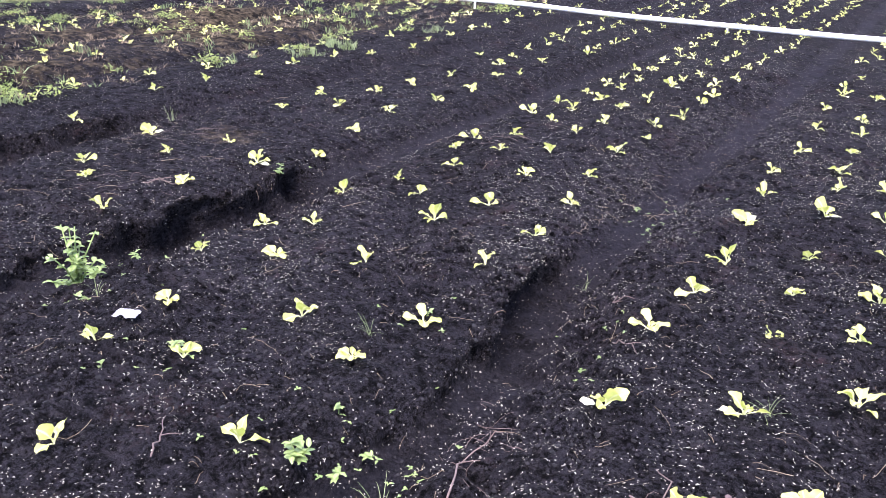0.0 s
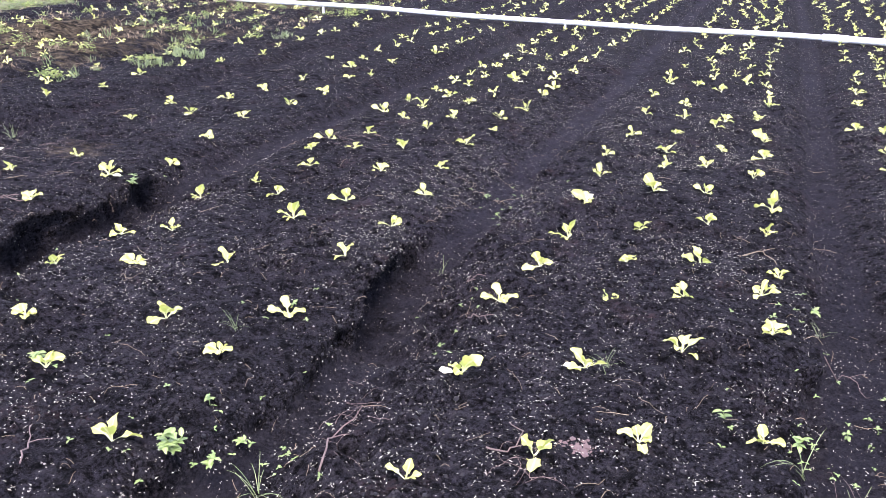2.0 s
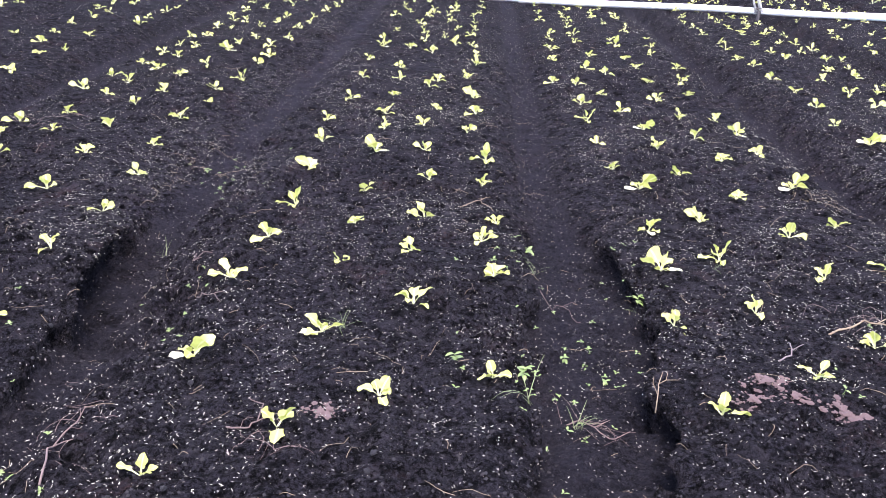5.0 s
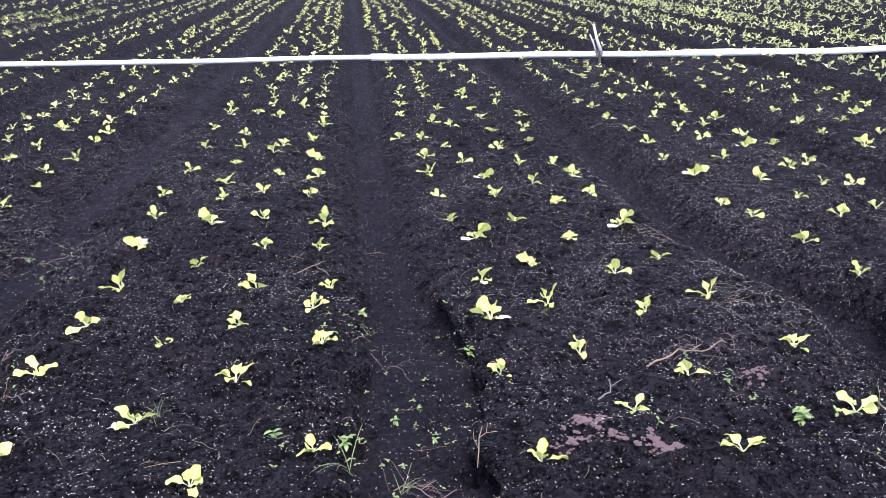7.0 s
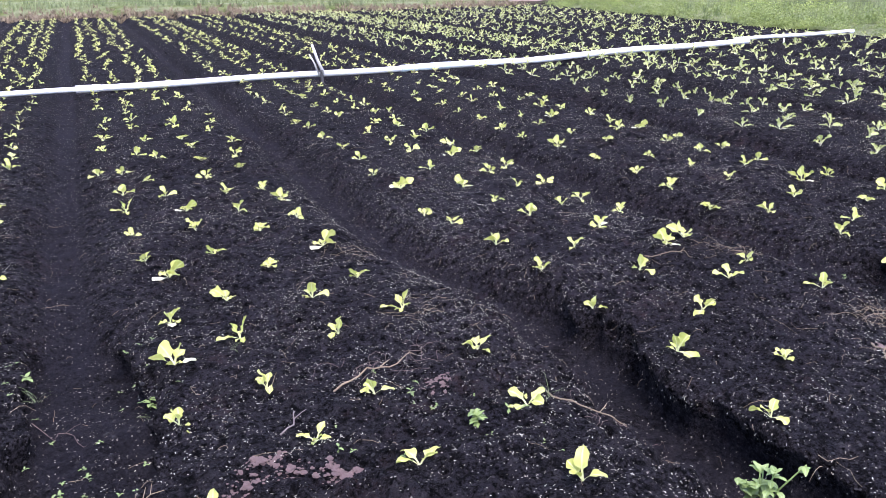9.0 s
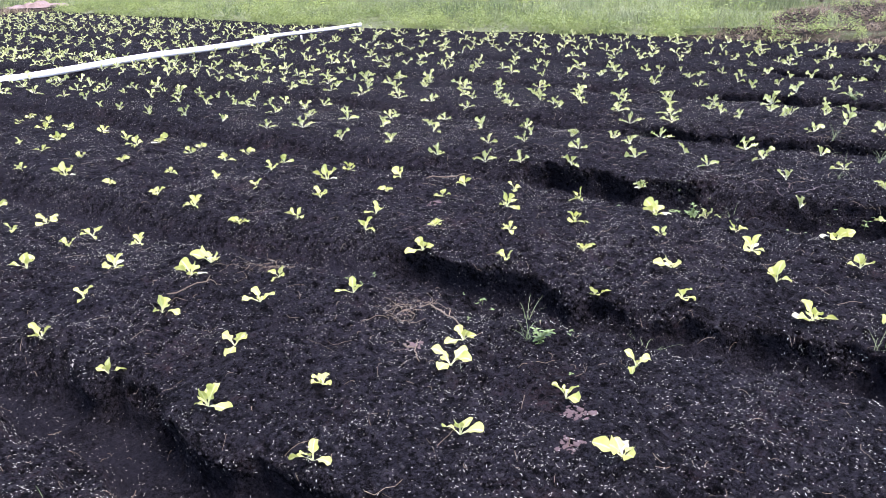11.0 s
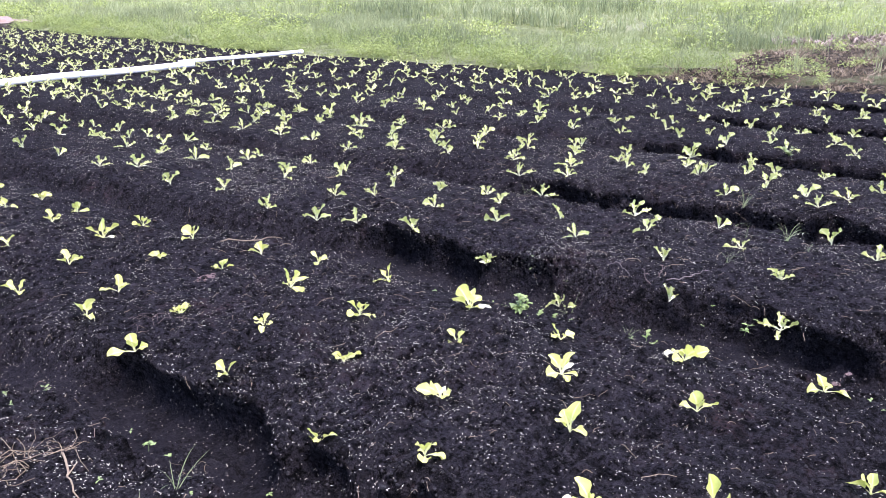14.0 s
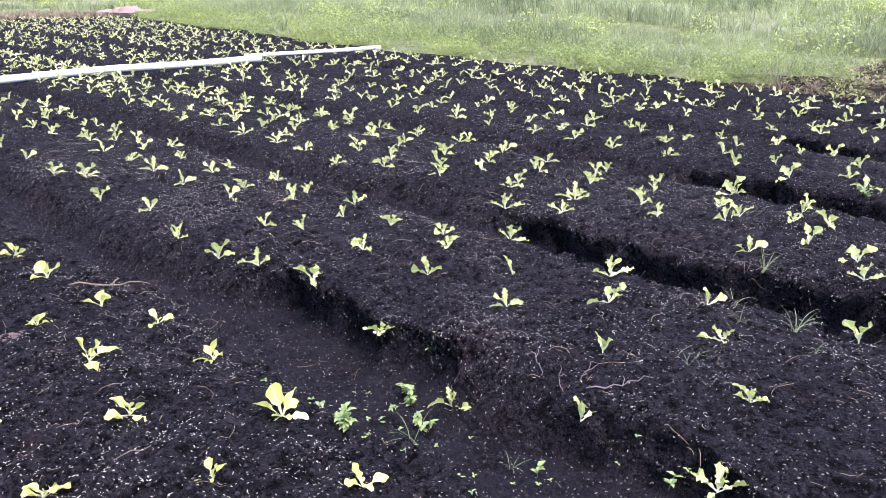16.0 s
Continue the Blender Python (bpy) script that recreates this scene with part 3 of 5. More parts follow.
ROWS = [
    ((-5.29, 3.64), (-5.53, 4.59), (-5.50, 5.12), (-5.40, 5.67), (-5.49, 6.27), (-5.44, 6.83), (-5.25, 7.26), (-5.24, 8.02)),
    ((-4.32, 3.00), (-4.52, 3.69), (-4.33, 4.79), (-4.41, 5.37), (-4.35, 7.98), (-4.31, 9.84)),
    ((-4.08, 2.83), (-4.06, 3.42), (-4.01, 3.89), (-3.99, 5.06), (-4.13, 5.76), (-4.10, 6.25), (-3.96, 6.74), (-3.90, 7.60)),
    ((-3.48, 2.49), (-3.51, 3.04), (-3.45, 3.57), (-3.36, 4.01), (-3.46, 4.57), (-3.59, 5.18), (-3.52, 5.74), (-3.53, 6.36), (-3.57, 6.92), (-3.48, 7.21), (-3.63, 8.04), (-3.43, 8.81)),
    ((-2.72, 2.42), (-2.76, 2.88), (-2.70, 3.45), (-2.58, 3.82), (-2.62, 4.54), (-2.69, 4.91), (-2.68, 5.80), (-2.68, 6.32)),
    ((-2.39, 1.60), (-2.40, 1.95), (-2.41, 2.58), (-2.54, 3.00), (-2.33, 3.66), (-2.40, 4.14), (-2.40, 4.74), (-2.53, 5.22), (-2.46, 5.68), (-2.48, 6.14), (-2.43, 6.64), (-2.45, 7.16)),
    ((-1.99, 1.15), (-2.04, 1.69), (-1.94, 2.20), (-2.05, 2.77), (-2.02, 3.31), (-1.94, 3.74), (-2.03, 4.37), (-2.11, 4.91), (-2.13, 5.39), (-2.10, 5.86), (-2.19, 6.47), (-2.07, 6.82), (-2.08, 7.46), (-2.10, 7.93)),
    ((-1.54, 1.45), (-1.55, 2.01), (-1.51, 2.41), (-1.57, 3.02), (-1.56, 3.51), (-1.58, 4.02), (-1.71, 4.58), (-1.72, 5.10), (-1.68, 5.58), (-1.76, 6.01), (-1.67, 6.43), (-1.66, 6.90), (-1.69, 7.42)),
    ((-0.65, 1.63), (-0.71, 2.25), (-0.75, 2.83), (-0.70, 3.27), (-0.67, 3.72), (-0.70, 4.27), (-0.72, 4.75), (-0.78, 5.26), (-0.71, 5.86), (-0.73, 6.66), (-0.78, 7.48), (-0.73, 8.21)),
    ((-0.34, 1.88), (-0.31, 2.45), (-0.34, 3.06), (-0.34, 3.48), (-0.35, 3.96), (-0.37, 4.57), (-0.38, 5.09), (-0.42, 5.57), (-0.42, 6.05), (-0.42, 6.62), (-0.47, 7.18), (-0.22, 7.81), (-0.46, 8.13)),
    ((-0.06, 2.07), (0.00, 2.68), (-0.05, 3.21), (-0.02, 3.63), (-0.03, 4.16), (-0.09, 4.73), (-0.13, 5.23), (-0.07, 5.72), (-0.16, 6.34), (-0.11, 6.65), (-0.02, 8.42)),
    ((0.30, 2.23), (0.31, 2.97), (0.26, 3.33), (0.33, 3.62), (0.26, 4.14), (0.28, 4.60), (0.16, 5.18), (0.21, 5.64), (0.19, 6.11), (0.13, 6.77), (0.20, 7.37)),
    ((1.02, 2.09), (0.99, 2.67), (1.03, 3.13), (1.06, 3.59), (1.12, 4.19), (1.03, 4.56), (0.99, 5.05), (0.99, 5.57), (1.00, 6.10), (1.03, 6.75), (0.86, 6.96), (0.93, 7.86), (0.95, 8.48)),
    ((1.40, 2.33), (1.33, 2.79), (1.32, 3.29), (1.34, 3.75), (1.39, 4.49), (1.35, 4.91), (1.36, 5.45), (1.28, 5.97), (1.20, 6.46), (1.33, 7.18), (1.19, 7.49), (1.31, 8.19), (1.24, 8.91)),
    ((1.66, 2.04), (1.68, 2.54), (1.71, 3.10), (1.72, 3.57), (1.62, 4.11), (1.71, 4.76), (1.68, 5.31), (1.68, 5.80), (1.62, 6.35), (1.67, 7.01), (1.67, 7.61), (1.64, 8.08), (1.65, 8.77)),
    ((2.07, 1.73), (2.15, 2.22), (2.18, 2.70), (2.06, 3.25), (2.00, 3.74), (1.97, 4.29), (1.99, 4.98), (2.00, 5.46), (1.95, 5.84), (1.91, 6.53), (1.97, 7.09), (2.03, 7.56), (1.94, 8.30)),
    ((2.88, 1.80), (2.90, 2.33), (2.90, 2.94), (2.89, 3.41), (2.88, 3.91), (2.84, 4.44), (2.76, 4.70), (2.82, 5.28), (2.79, 5.80), (2.86, 6.35), (2.87, 6.89), (2.84, 7.42)),
    ((3.38, 0.98), (3.26, 1.50), (3.24, 2.10), (3.28, 2.63), (3.32, 3.16), (3.24, 3.65), (3.29, 4.25), (3.29, 4.73), (3.27, 5.20), (3.24, 5.76), (3.34, 6.40), (3.33, 6.88), (3.28, 7.35), (3.28, 8.36)),
    ((3.64, 1.31), (3.59, 1.77), (3.63, 2.86), (3.67, 3.40), (3.58, 3.92), (3.64, 4.45), (3.60, 5.00), (3.62, 5.47), (3.60, 6.15), (3.59, 6.96)),
    ((3.99, 1.20), (3.83, 1.88), (3.96, 2.59), (3.95, 3.08), (3.87, 3.50), (3.88, 4.13), (3.83, 4.52), (3.81, 4.97), (3.83, 5.61), (3.82, 6.12), (3.74, 6.50), (3.79, 7.17), (3.77, 8.00)),
    ((4.66, 0.20), (4.75, 0.75), (4.70, 1.29), (4.62, 1.66), (4.69, 2.20), (4.64, 2.70), (4.72, 3.17), (4.70, 3.71), (4.50, 4.01), (4.53, 4.47), (4.56, 4.89), (4.58, 5.48), (4.59, 6.09), (4.53, 6.62)),
    ((4.92, 0.47), (5.06, 0.98), (5.03, 1.47), (5.05, 1.95), (5.06, 2.41), (4.98, 2.87), (4.97, 3.31), (5.03, 3.83), (5.02, 4.42), (5.05, 4.88), (5.00, 5.34), (4.96, 5.89), (4.97, 6.48), (4.96, 7.06)),
    ((5.28, 0.14), (5.43, 0.70), (5.39, 1.19), (5.42, 1.68), (5.41, 2.19), (5.48, 2.69), (5.46, 3.16), (5.38, 3.56), (5.42, 4.14), (5.45, 4.74), (5.41, 5.21), (5.51, 5.76), (5.44, 6.39), (5.30, 7.42)),
    ((5.84, 0.39), (5.79, 0.88), (5.72, 1.37), (5.77, 1.85), (5.81, 2.36), (5.83, 2.85), (5.73, 3.17), (5.69, 3.69), (5.71, 4.19), (5.68, 4.84), (5.66, 5.23), (5.66, 5.82), (5.60, 6.29)),
    ((6.49, 0.13), (6.54, 0.71), (6.57, 1.24), (6.49, 1.79), (6.54, 2.28), (6.60, 2.83), (6.55, 3.23), (6.48, 3.50), (6.49, 3.96), (6.60, 4.52), (6.48, 4.97), (6.65, 5.61), (6.56, 5.99), (6.59, 6.65)),
    ((7.11, 0.26), (6.99, 0.84), (6.96, 1.43), (7.02, 1.98), (7.08, 2.55), (7.04, 3.00), (6.98, 3.45), (6.93, 3.76), (7.10, 4.45), (7.06, 4.99), (7.06, 5.42), (7.16, 6.02), (7.14, 6.49)),
    ((7.39, 1.16), (7.40, 1.71), (7.41, 2.29), (7.40, 2.73), (7.46, 3.27), (7.39, 3.62), (7.37, 4.11), (7.34, 4.67), (7.39, 5.17), (7.47, 5.81)),
    ((7.61, 0.52), (7.80, 0.78), (7.67, 1.38), (7.73, 1.93), (7.79, 2.64), (7.57, 2.94), (7.62, 3.80), (7.58, 4.26), (7.64, 4.71)),
    ((8.59, 0.54), (8.48, 1.01), (8.57, 1.63), (8.46, 2.80), (8.30, 3.13), (8.54, 3.98), (8.43, 4.47), (8.32, 4.92)),
    ((8.80, 1.16), (8.73, 2.29), (8.77, 2.93), (8.69, 3.42), (8.69, 4.12)),
    ((9.26, 1.49), (9.09, 1.95), (9.16, 3.10)),
    ((9.64, 1.78), (9.63, 2.24), (9.42, 2.75)),
]

def plan_plants():
    """Places of all plants: the rows as they stand near the headland, carried on evenly to the end of each bed."""
    rng = np.random.default_rng(5)
    near, more = [], []
    for row in ROWS:
        near += row
        xm = sum(p[0] for p in row[-4:]) / len(row[-4:])
        y = row[-1][1]
        while y < far_edge(xm) - 0.4:
            y += rng.uniform(0.44, 0.56)
            if rng.random() > 0.04:
                more.append((xm + rng.normal(0, 0.05), y))
    for first in (8.5, 10.42, 12.28, 13.95):
        for k, dx in enumerate((0.0, 0.37, 0.74, 1.08)):
            if first < 9 and k == 0:
                continue
            y = -2.5 + 0.25 * (k % 2)
            while y < far_edge(first) - 0.5:
                y += rng.uniform(0.44, 0.58)
                if rng.random() > 0.06:
                    more.append((first + dx + rng.normal(0, 0.05), y))
    # the strip that widens beyond the last full bed
    for x0 in (15.55, 15.95, 16.35, 16.75):
        y = 13 + (x0 - 14.95) / 0.14
        while y < far_edge(x0) - 1.0:
            y += rng.uniform(0.44, 0.58)
            more.append((x0 + rng.normal(0, 0.06), y))
    # thin rows of the older beds
    for x0 in (-6.1, -7.2, -7.6, -7.95, -9.1, -9.5, -9.9):
        y = 3.0
        while y < 30:
            y += rng.uniform(0.36, 0.6)
            if rng.random() > 0.15:
                more.append((x0 + rng.normal(0, 0.09), y))
    return near, more


def plant_all():
    rng = np.random.default_rng(11)
    protos = {False: [lettuce(rng, False) for _ in range(14)], True: [lettuce(rng, True) for _ in range(12)]}
    used = {False: 0, True: 0}
    near, more = plan_plants()
    more.sort(key=lambda p: math.hypot(p[0] - 3.5, p[1]))
    rest = {False: [], True: []}
    for x, y in near + more:
        kind = x > 6.3
        if used[kind] >= 300:
            rest[kind].append((x, y))
            continue
        k = used[kind]
        used[kind] += 1
        size = rng.uniform(0.90, 1.22) * (0.88 if kind else 1.0)
        m = pose(x, y, z_at(x, y) - 0.002, rng.normal(0, 6), rng.normal(0, 6), rng.uniform(0, 360)) @ Matrix.Diagonal((size, size, size, 1))
        if k < len(protos[kind]):
            protos[kind][k].matrix_basis = m
        else:
            copy_thing(protos[kind][int(rng.integers(len(protos[kind])))], m)
    for kind, places in rest.items():
        forms = [join(lettuce_leaves(rng, kind, 9 if kind else 4, 2)[0]) for _ in range(16)]
        pieces = []
        zs = height(np.array([p[0] for p in places]), np.array([p[1] for p in places]))
        for (x, y), z in zip(places, zs):
            co, uv, fs = forms[int(rng.integers(16))]
            pieces.append((turned(co, rng.uniform(0, 6.28), x, y, z, rng.uniform(0.92, 1.22) * (0.9 if kind else 1.0)), uv, fs))
        co, uv, fs = join(pieces)
        ob = new("distant_frilly_lettuces" if kind else "distant_lettuces", mesh_from("distant_lettuces", co, fs, M_FRILLY if kind else M_LETTUCE, uv))
        tagged(ob, "rows of young pale green lettuces on the distant beds", "lettuces", kind="stuff")


plant_all()


# ---- irrigation pipe ----
def tube(bm, points, radius, sides=10, taper=1.0):
    rings = []
    for i, p in enumerate(points):
        p = Vector(p)
        a = Vector(points[max(i - 1, 0)])
        b = Vector(points[min(i + 1, len(points) - 1)])
        q = (b - a).to_track_quat("Z", "Y")
        r = radius * (1 + (taper - 1) * i / max(1, len(points) - 1))
        rings.append([bm.verts.new(p + q @ Vector((r * math.cos(6.2832 * k / sides), r * math.sin(6.2832 * k / sides), 0))) for k in range(sides)])
    for a, b in zip(rings, rings[1:]):
        for k in range(sides):
            bm.faces.new((a[k], a[(k + 1) % sides], b[(k + 1) % sides], b[k]))
    bm.faces.new(list(reversed(rings[0])))
    bm.faces.new(rings[-1])


PIPE_Y = 11.87


def pipe_line(x):
    return PIPE_Y + 0.02 * math.sin(x * 0.7)


def pipe():
    root = new("irrigation_pipe")
    root.location = (4.0, PIPE_Y, 0)
    tagged(root, "long white plastic irrigation pipe laid across the beds", "pipe")

    def run(name, a, b, r, z, mat, label, n=40, dy=0.0):
        bm = bmesh.new()
        pts = [(a + (b - a) * i / n - 4.0, pipe_line(a + (b - a) * i / n) + dy - PIPE_Y, z(a + (b - a) * i / n)) for i in range(n + 1)]
        tube(bm, pts, r, 14)
        return part(name, bm, mat, root, label)

    def level(x):
        return float(np.interp(x, [-13, -6.5, -2.8, -0.7, 4, 7.4, 9.6, 12, 14.5], [0.16, 0.14, 0.09, 0.10, 0.075, 0.05, 0.095, 0.10, 0.11])) + 0.006 * math.sin(x * 2.1 + 1)
    run("pipe_section", -13.0, 0.9, 0.034, level, M_PIPE, "white plastic pipe")
    run("pipe_section", 0.9, 5.6, 0.043, level, M_PIPE, "white plastic pipe")
    run("pipe_section", 5.6, 12.05, 0.050, level, M_PIPE, "thicker white plastic pipe")
    run("pipe_section", 11.8, 14.55, 0.032, lambda x: level(x) + 0.045, M_PIPE, "thinner end pipe", 12, 0.05)
    run("sleeve", 5.3, 6.1, 0.054, level, M_PIPE_GREEN, "pale greenish plastic sleeve", 6)
    run("collar", 0.75, 1.05, 0.049, level, M_PIPE, "pipe collar", 3)
    run("collar", 14.5, 14.6, 0.040, lambda x: level(x) + 0.045, M_PIPE, "end cap", 2)
    for x in (-6.6, -2.65, 12.9):
        bm = bmesh.new()
        g = z_at(x, pipe_line(x))
        tube(bm, [(x - 4, pipe_line(x) - PIPE_Y, g - 0.05), (x - 4, pipe_line(x) - PIPE_Y, level(x))], 0.016, 8)
        part("foot", bm, M_PIPE, root)


pipe()


M_STICK = plain_material("bleached_wood", (0.42, 0.40, 0.36), (0.72, 0.70, 0.64), 30, 0.8)


def stake():
    """Forked wooden stake that holds the pipe."""
    root = new("pipe_stake")
    x, y = 4.05, pipe_line(4.05)
    root.location = (x, y - 0.07, z_at(x, y))
    tagged(root, "weathered wooden stake with a pale stick tied to it", "stake")
    bm = bmesh.new()
    tube(bm, [(0, 0, -0.15), (0.005, 0.0, 0.1), (0.0, 0.01, 0.24)], 0.026, 8, 0.8)
    part("post", bm, M_POST, root, "dark weathered post")
    bm = bmesh.new()
    tube(bm, [(0.03, -0.02, 0.12), (-0.05, 0.0, 0.33), (-0.11, 0.01, 0.54)], 0.024, 8, 0.7)
    part("stick", bm, M_STICK, root, "pale split stick")
    bm = bmesh.new()
    tube(bm, [(-0.03, 0.03, 0.1), (-0.09, 0.03, 0.28), (-0.15, 0.03, 0.40)], 0.014, 6, 0.7)
    part("stick", bm, M_STICK, root, "thin pale stick")
    bm = bmesh.new()
    tube(bm, [(0.04 * math.cos(a), 0.04 * math.sin(a), 0.16 + 0.01 * math.sin(3 * a)) for a in np.linspace(0, 6.28, 13)], 0.008, 5)
    part("tie", bm, M_POST, root, "dark tie")


stake()


# ---- litter on the soil ----
def scatter_husks():
    """Rice husks strewn over the beds."""
    rng = np.random.default_rng(3)
    n = 560000
    x, y = rng.uniform(-6.0, 13.5, n), rng.uniform(-0.6, 11.5, n)
    dens = 0.35 + 0.55 * bumps(x, y, 0.6, 31) + 0.75 * bumps(x, y, 0.17, 32) + 0.55 * bumps(x, y, 0.06, 33)
    near = np.exp(-np.maximum(0, y - 4.5) / 6.0) * np.exp(-np.maximum(0, -x - 1.6) / 2.0) * np.exp(-np.maximum(0, x - 8.0) / 4.0) * 0.85
    inside = np.zeros(n)
    for mid, half, deep, end, far, lw, rw, shift in FURROWS:
        inside = np.maximum(inside, 1 - step(half, half + 0.14, np.abs(x - mid - shift * step(2.9, 4.6, y))))
    keep = rng.random(n) < np.clip(dens, 0.06, 1) * near * (1 - 0.75 * inside * step(2.8, 3.8, y)) * (1 - 0.55 * inside)
    x, y = x[keep], y[keep]
    n = len(x)
    z = height(x, y)
    e = 0.01
    nx, ny = -(height(x + e, y) - z) / e, -(height(x, y + e) - z) / e
    yaw, tilt = rng.uniform(0, 6.28, n), rng.normal(0, 0.3, n)
    ln, wd = rng.uniform(0.0034, 0.0066, n), rng.uniform(0.0009, 0.0017, n)
    crumb = rng.random(n) < 0.4
    ln[crumb] *= 0.55
    d = np.stack([np.cos(yaw), np.sin(yaw), np.zeros(n)], 1)
    d[:, 2] = -(nx * d[:, 0] + ny * d[:, 1]) + tilt
    d /= np.linalg.norm(d, axis=1)[:, None]
    s = np.stack([-np.sin(yaw), np.cos(yaw), np.zeros(n)], 1)
    up = np.cross(d, s)
    out = 0.0035 / np.sqrt(nx * nx + ny * ny + 1)
    c = np.stack([x + undercut(x, y) + nx * out, y + ny * out, z + out], 1)
    v = np.stack([c - d * ln[:, None], c + s * wd[:, None], c + d * ln[:, None], c - s * wd[:, None], c + up * wd[:, None] * 0.9], 1).reshape(-1, 3)
    b = (np.arange(n) * 5)[:, None]
    tri = np.concatenate([b + np.array(t)[None] for t in ((0, 3, 4), (3, 2, 4), (2, 1, 4), (1, 0, 4))], 0)
    ob = new("rice_husks", mesh_from("rice_husks", v, tri, M_HUSK, None, False))
    tagged(ob, "pale rice husks strewn over the black soil", "husks", kind="stuff")


scatter_husks()


def scatter_crumbs():
    """Loose crumbs of peat."""
    rng = np.random.default_rng(8)
    n = 70000
    x, y = rng.uniform(-4, 9.5, n), 0.0 + np.abs(rng.normal(0, 3.2, n))
    keep = rng.random(n) < 0.55 + 0.6 * bumps(x, y, 0.35, 41)
    x, y = x[keep], y[keep]
    n = len(x)
    z = height(x, y)
    r = np.exp(rng.normal(math.log(0.0046), 0.4, n)) * np.where(rng.random(n) < 0.1, 1.5, 1.0)
    r = np.minimum(r, 0.0075)
    base = np.array([(1, 0, 0), (0, 1, 0), (-1, 0, 0), (0, -1, 0), (0, 0, 1)], float)
    rot = rng.uniform(0, 6.28, n)
    v = base[None] * r[:, None, None] * rng.uniform(0.6, 1.3, (n, 5, 1))
    cx, sx = np.cos(rot)[:, None], np.sin(rot)[:, None]
    v = np.stack([v[:, :, 0] * cx - v[:, :, 1] * sx, v[:, :, 0] * sx + v[:, :, 1] * cx, v[:, :, 2] * 0.8], 2)
    v[:, :4, 2] -= 0.4 * r[:, None]
    v += np.stack([x + undercut(x, y), y, z + r * 0.25], 1)[:, None]
    b = (np.arange(n) * 5)[:, None]
    tri = np.concatenate([b + np.array(t)[None] for t in ((0, 1, 4), (1, 2, 4), (2, 3, 4), (3, 0, 4))], 0)
    ob = new("soil_crumbs", mesh_from("soil_crumbs", v.reshape(-1, 3), tri, M_CRUMB))
    tagged(ob, "small loose crumbs of black peat soil", "soil", kind="stuff")


scatter_crumbs()


def scatter_clods():
    """Clods of peat, half sunk in the beds."""
    rng = np.random.default_rng(9)
    n = 16000
    x, y = rng.uniform(-4, 10.5, n), 0.0 + np.abs(rng.normal(0, 3.6, n))
    keep = rng.random(n) < 0.42 + 0.7 * bumps(x, y, 0.5, 42) + 0.4 * bumps(x, y, 0.16, 43)
    x, y = x[keep], y[keep]
    n = len(x)
    r = np.clip(np.exp(rng.normal(math.log(0.0055), 0.42, n)), 0.003, 0.014)
    g = (1 + 5 ** 0.5) / 2
    base = np.array([(-1, g, 0), (1, g, 0), (-1, -g, 0), (1, -g, 0), (0, -1, g), (0, 1, g), (0, -1, -g), (0, 1, -g), (g, 0, -1), (g, 0, 1), (-g, 0, -1), (-g, 0, 1)], float) / 1.9
    tris = np.array([(0, 11, 5), (0, 5, 1), (0, 1, 7), (0, 7, 10), (0, 10, 11), (1, 5, 9), (5, 11, 4), (11, 10, 2), (10, 7, 6), (7, 1, 8), (3, 9, 4), (3, 4, 2), (3, 2, 6), (3, 6, 8), (3, 8, 9), (4, 9, 5), (2, 4, 11), (6, 2, 10), (8, 6, 7), (9, 8, 1)])
    v = base[None] * r[:, None, None] * rng.uniform(0.62, 1.3, (n, 12, 1))
    a = rng.uniform(0, 6.28, n)
    cx, sx = np.cos(a)[:, None], np.sin(a)[:, None]
    v = np.stack([v[:, :, 0] * cx - v[:, :, 1] * sx, v[:, :, 0] * sx + v[:, :, 1] * cx, v[:, :, 2] * 0.75], 2)
    v += np.stack([x + undercut(x, y), y, height(x, y) - r * 0.1], 1)[:, None]
    f = ((np.arange(n) * 12)[:, None, None] + tris[None]).reshape(-1, 3)
    ob = new("soil_clods", mesh_from("soil_clods", v.reshape(-1, 3), f, M_CLOD, None, False))
    tagged(ob, "crumbly clods of black peat soil on the beds", "soil", kind="stuff")


scatter_clods()


def strands(rng, n, x, y, length, radius, curl=0.5, lift=0.01, sides=4, segs=4):
    """Thin curved strands lying on the soil, as one set of tubes."""
    cs, fs = [], []
    k = 0
    for i in range(n):
        px, py, a = x[i], y[i], rng.uniform(0, 6.28)
        pts = []
        turn = rng.normal(0, curl)
        for j in range(segs + 1):
            pts.append((px, py))
            a += turn + rng.normal(0, curl * 0.5)
            px += length[i] / segs * math.cos(a)
            py += length[i] / segs * math.sin(a)
        pts = np.array(pts)
        ground = height(pts[:, 0], pts[:, 1])
        if ground.max() - ground.min() > 0.05:
            continue
        z = ground + radius[i] + lift * rng.random() * np.sin(np.linspace(0, 3.14, segs + 1))
        for j in range(segs + 1):
            a0 = pts[min(j + 1, segs)] - pts[max(j - 1, 0)]
            a0 = a0 / (np.hypot(*a0) + 1e-9)
            r = radius[i] * (1 - 0.4 * j / segs)
            for q in range(sides):
                th = 6.2832 * q / sides
                cs.append((pts[j, 0] - a0[1] * r * math.cos(th), pts[j, 1] + a0[0] * r * math.cos(th), z[j] + r * math.sin(th)))
        for j in range(segs):
            for q in range(sides):
                fs.append((k + j * sides + q, k + j * sides + (q + 1) % sides, k + (j + 1) * sides + (q + 1) % sides, k + (j + 1) * sides + q))
        k += (segs + 1) * sides
    return np.array(cs), np.array(fs)


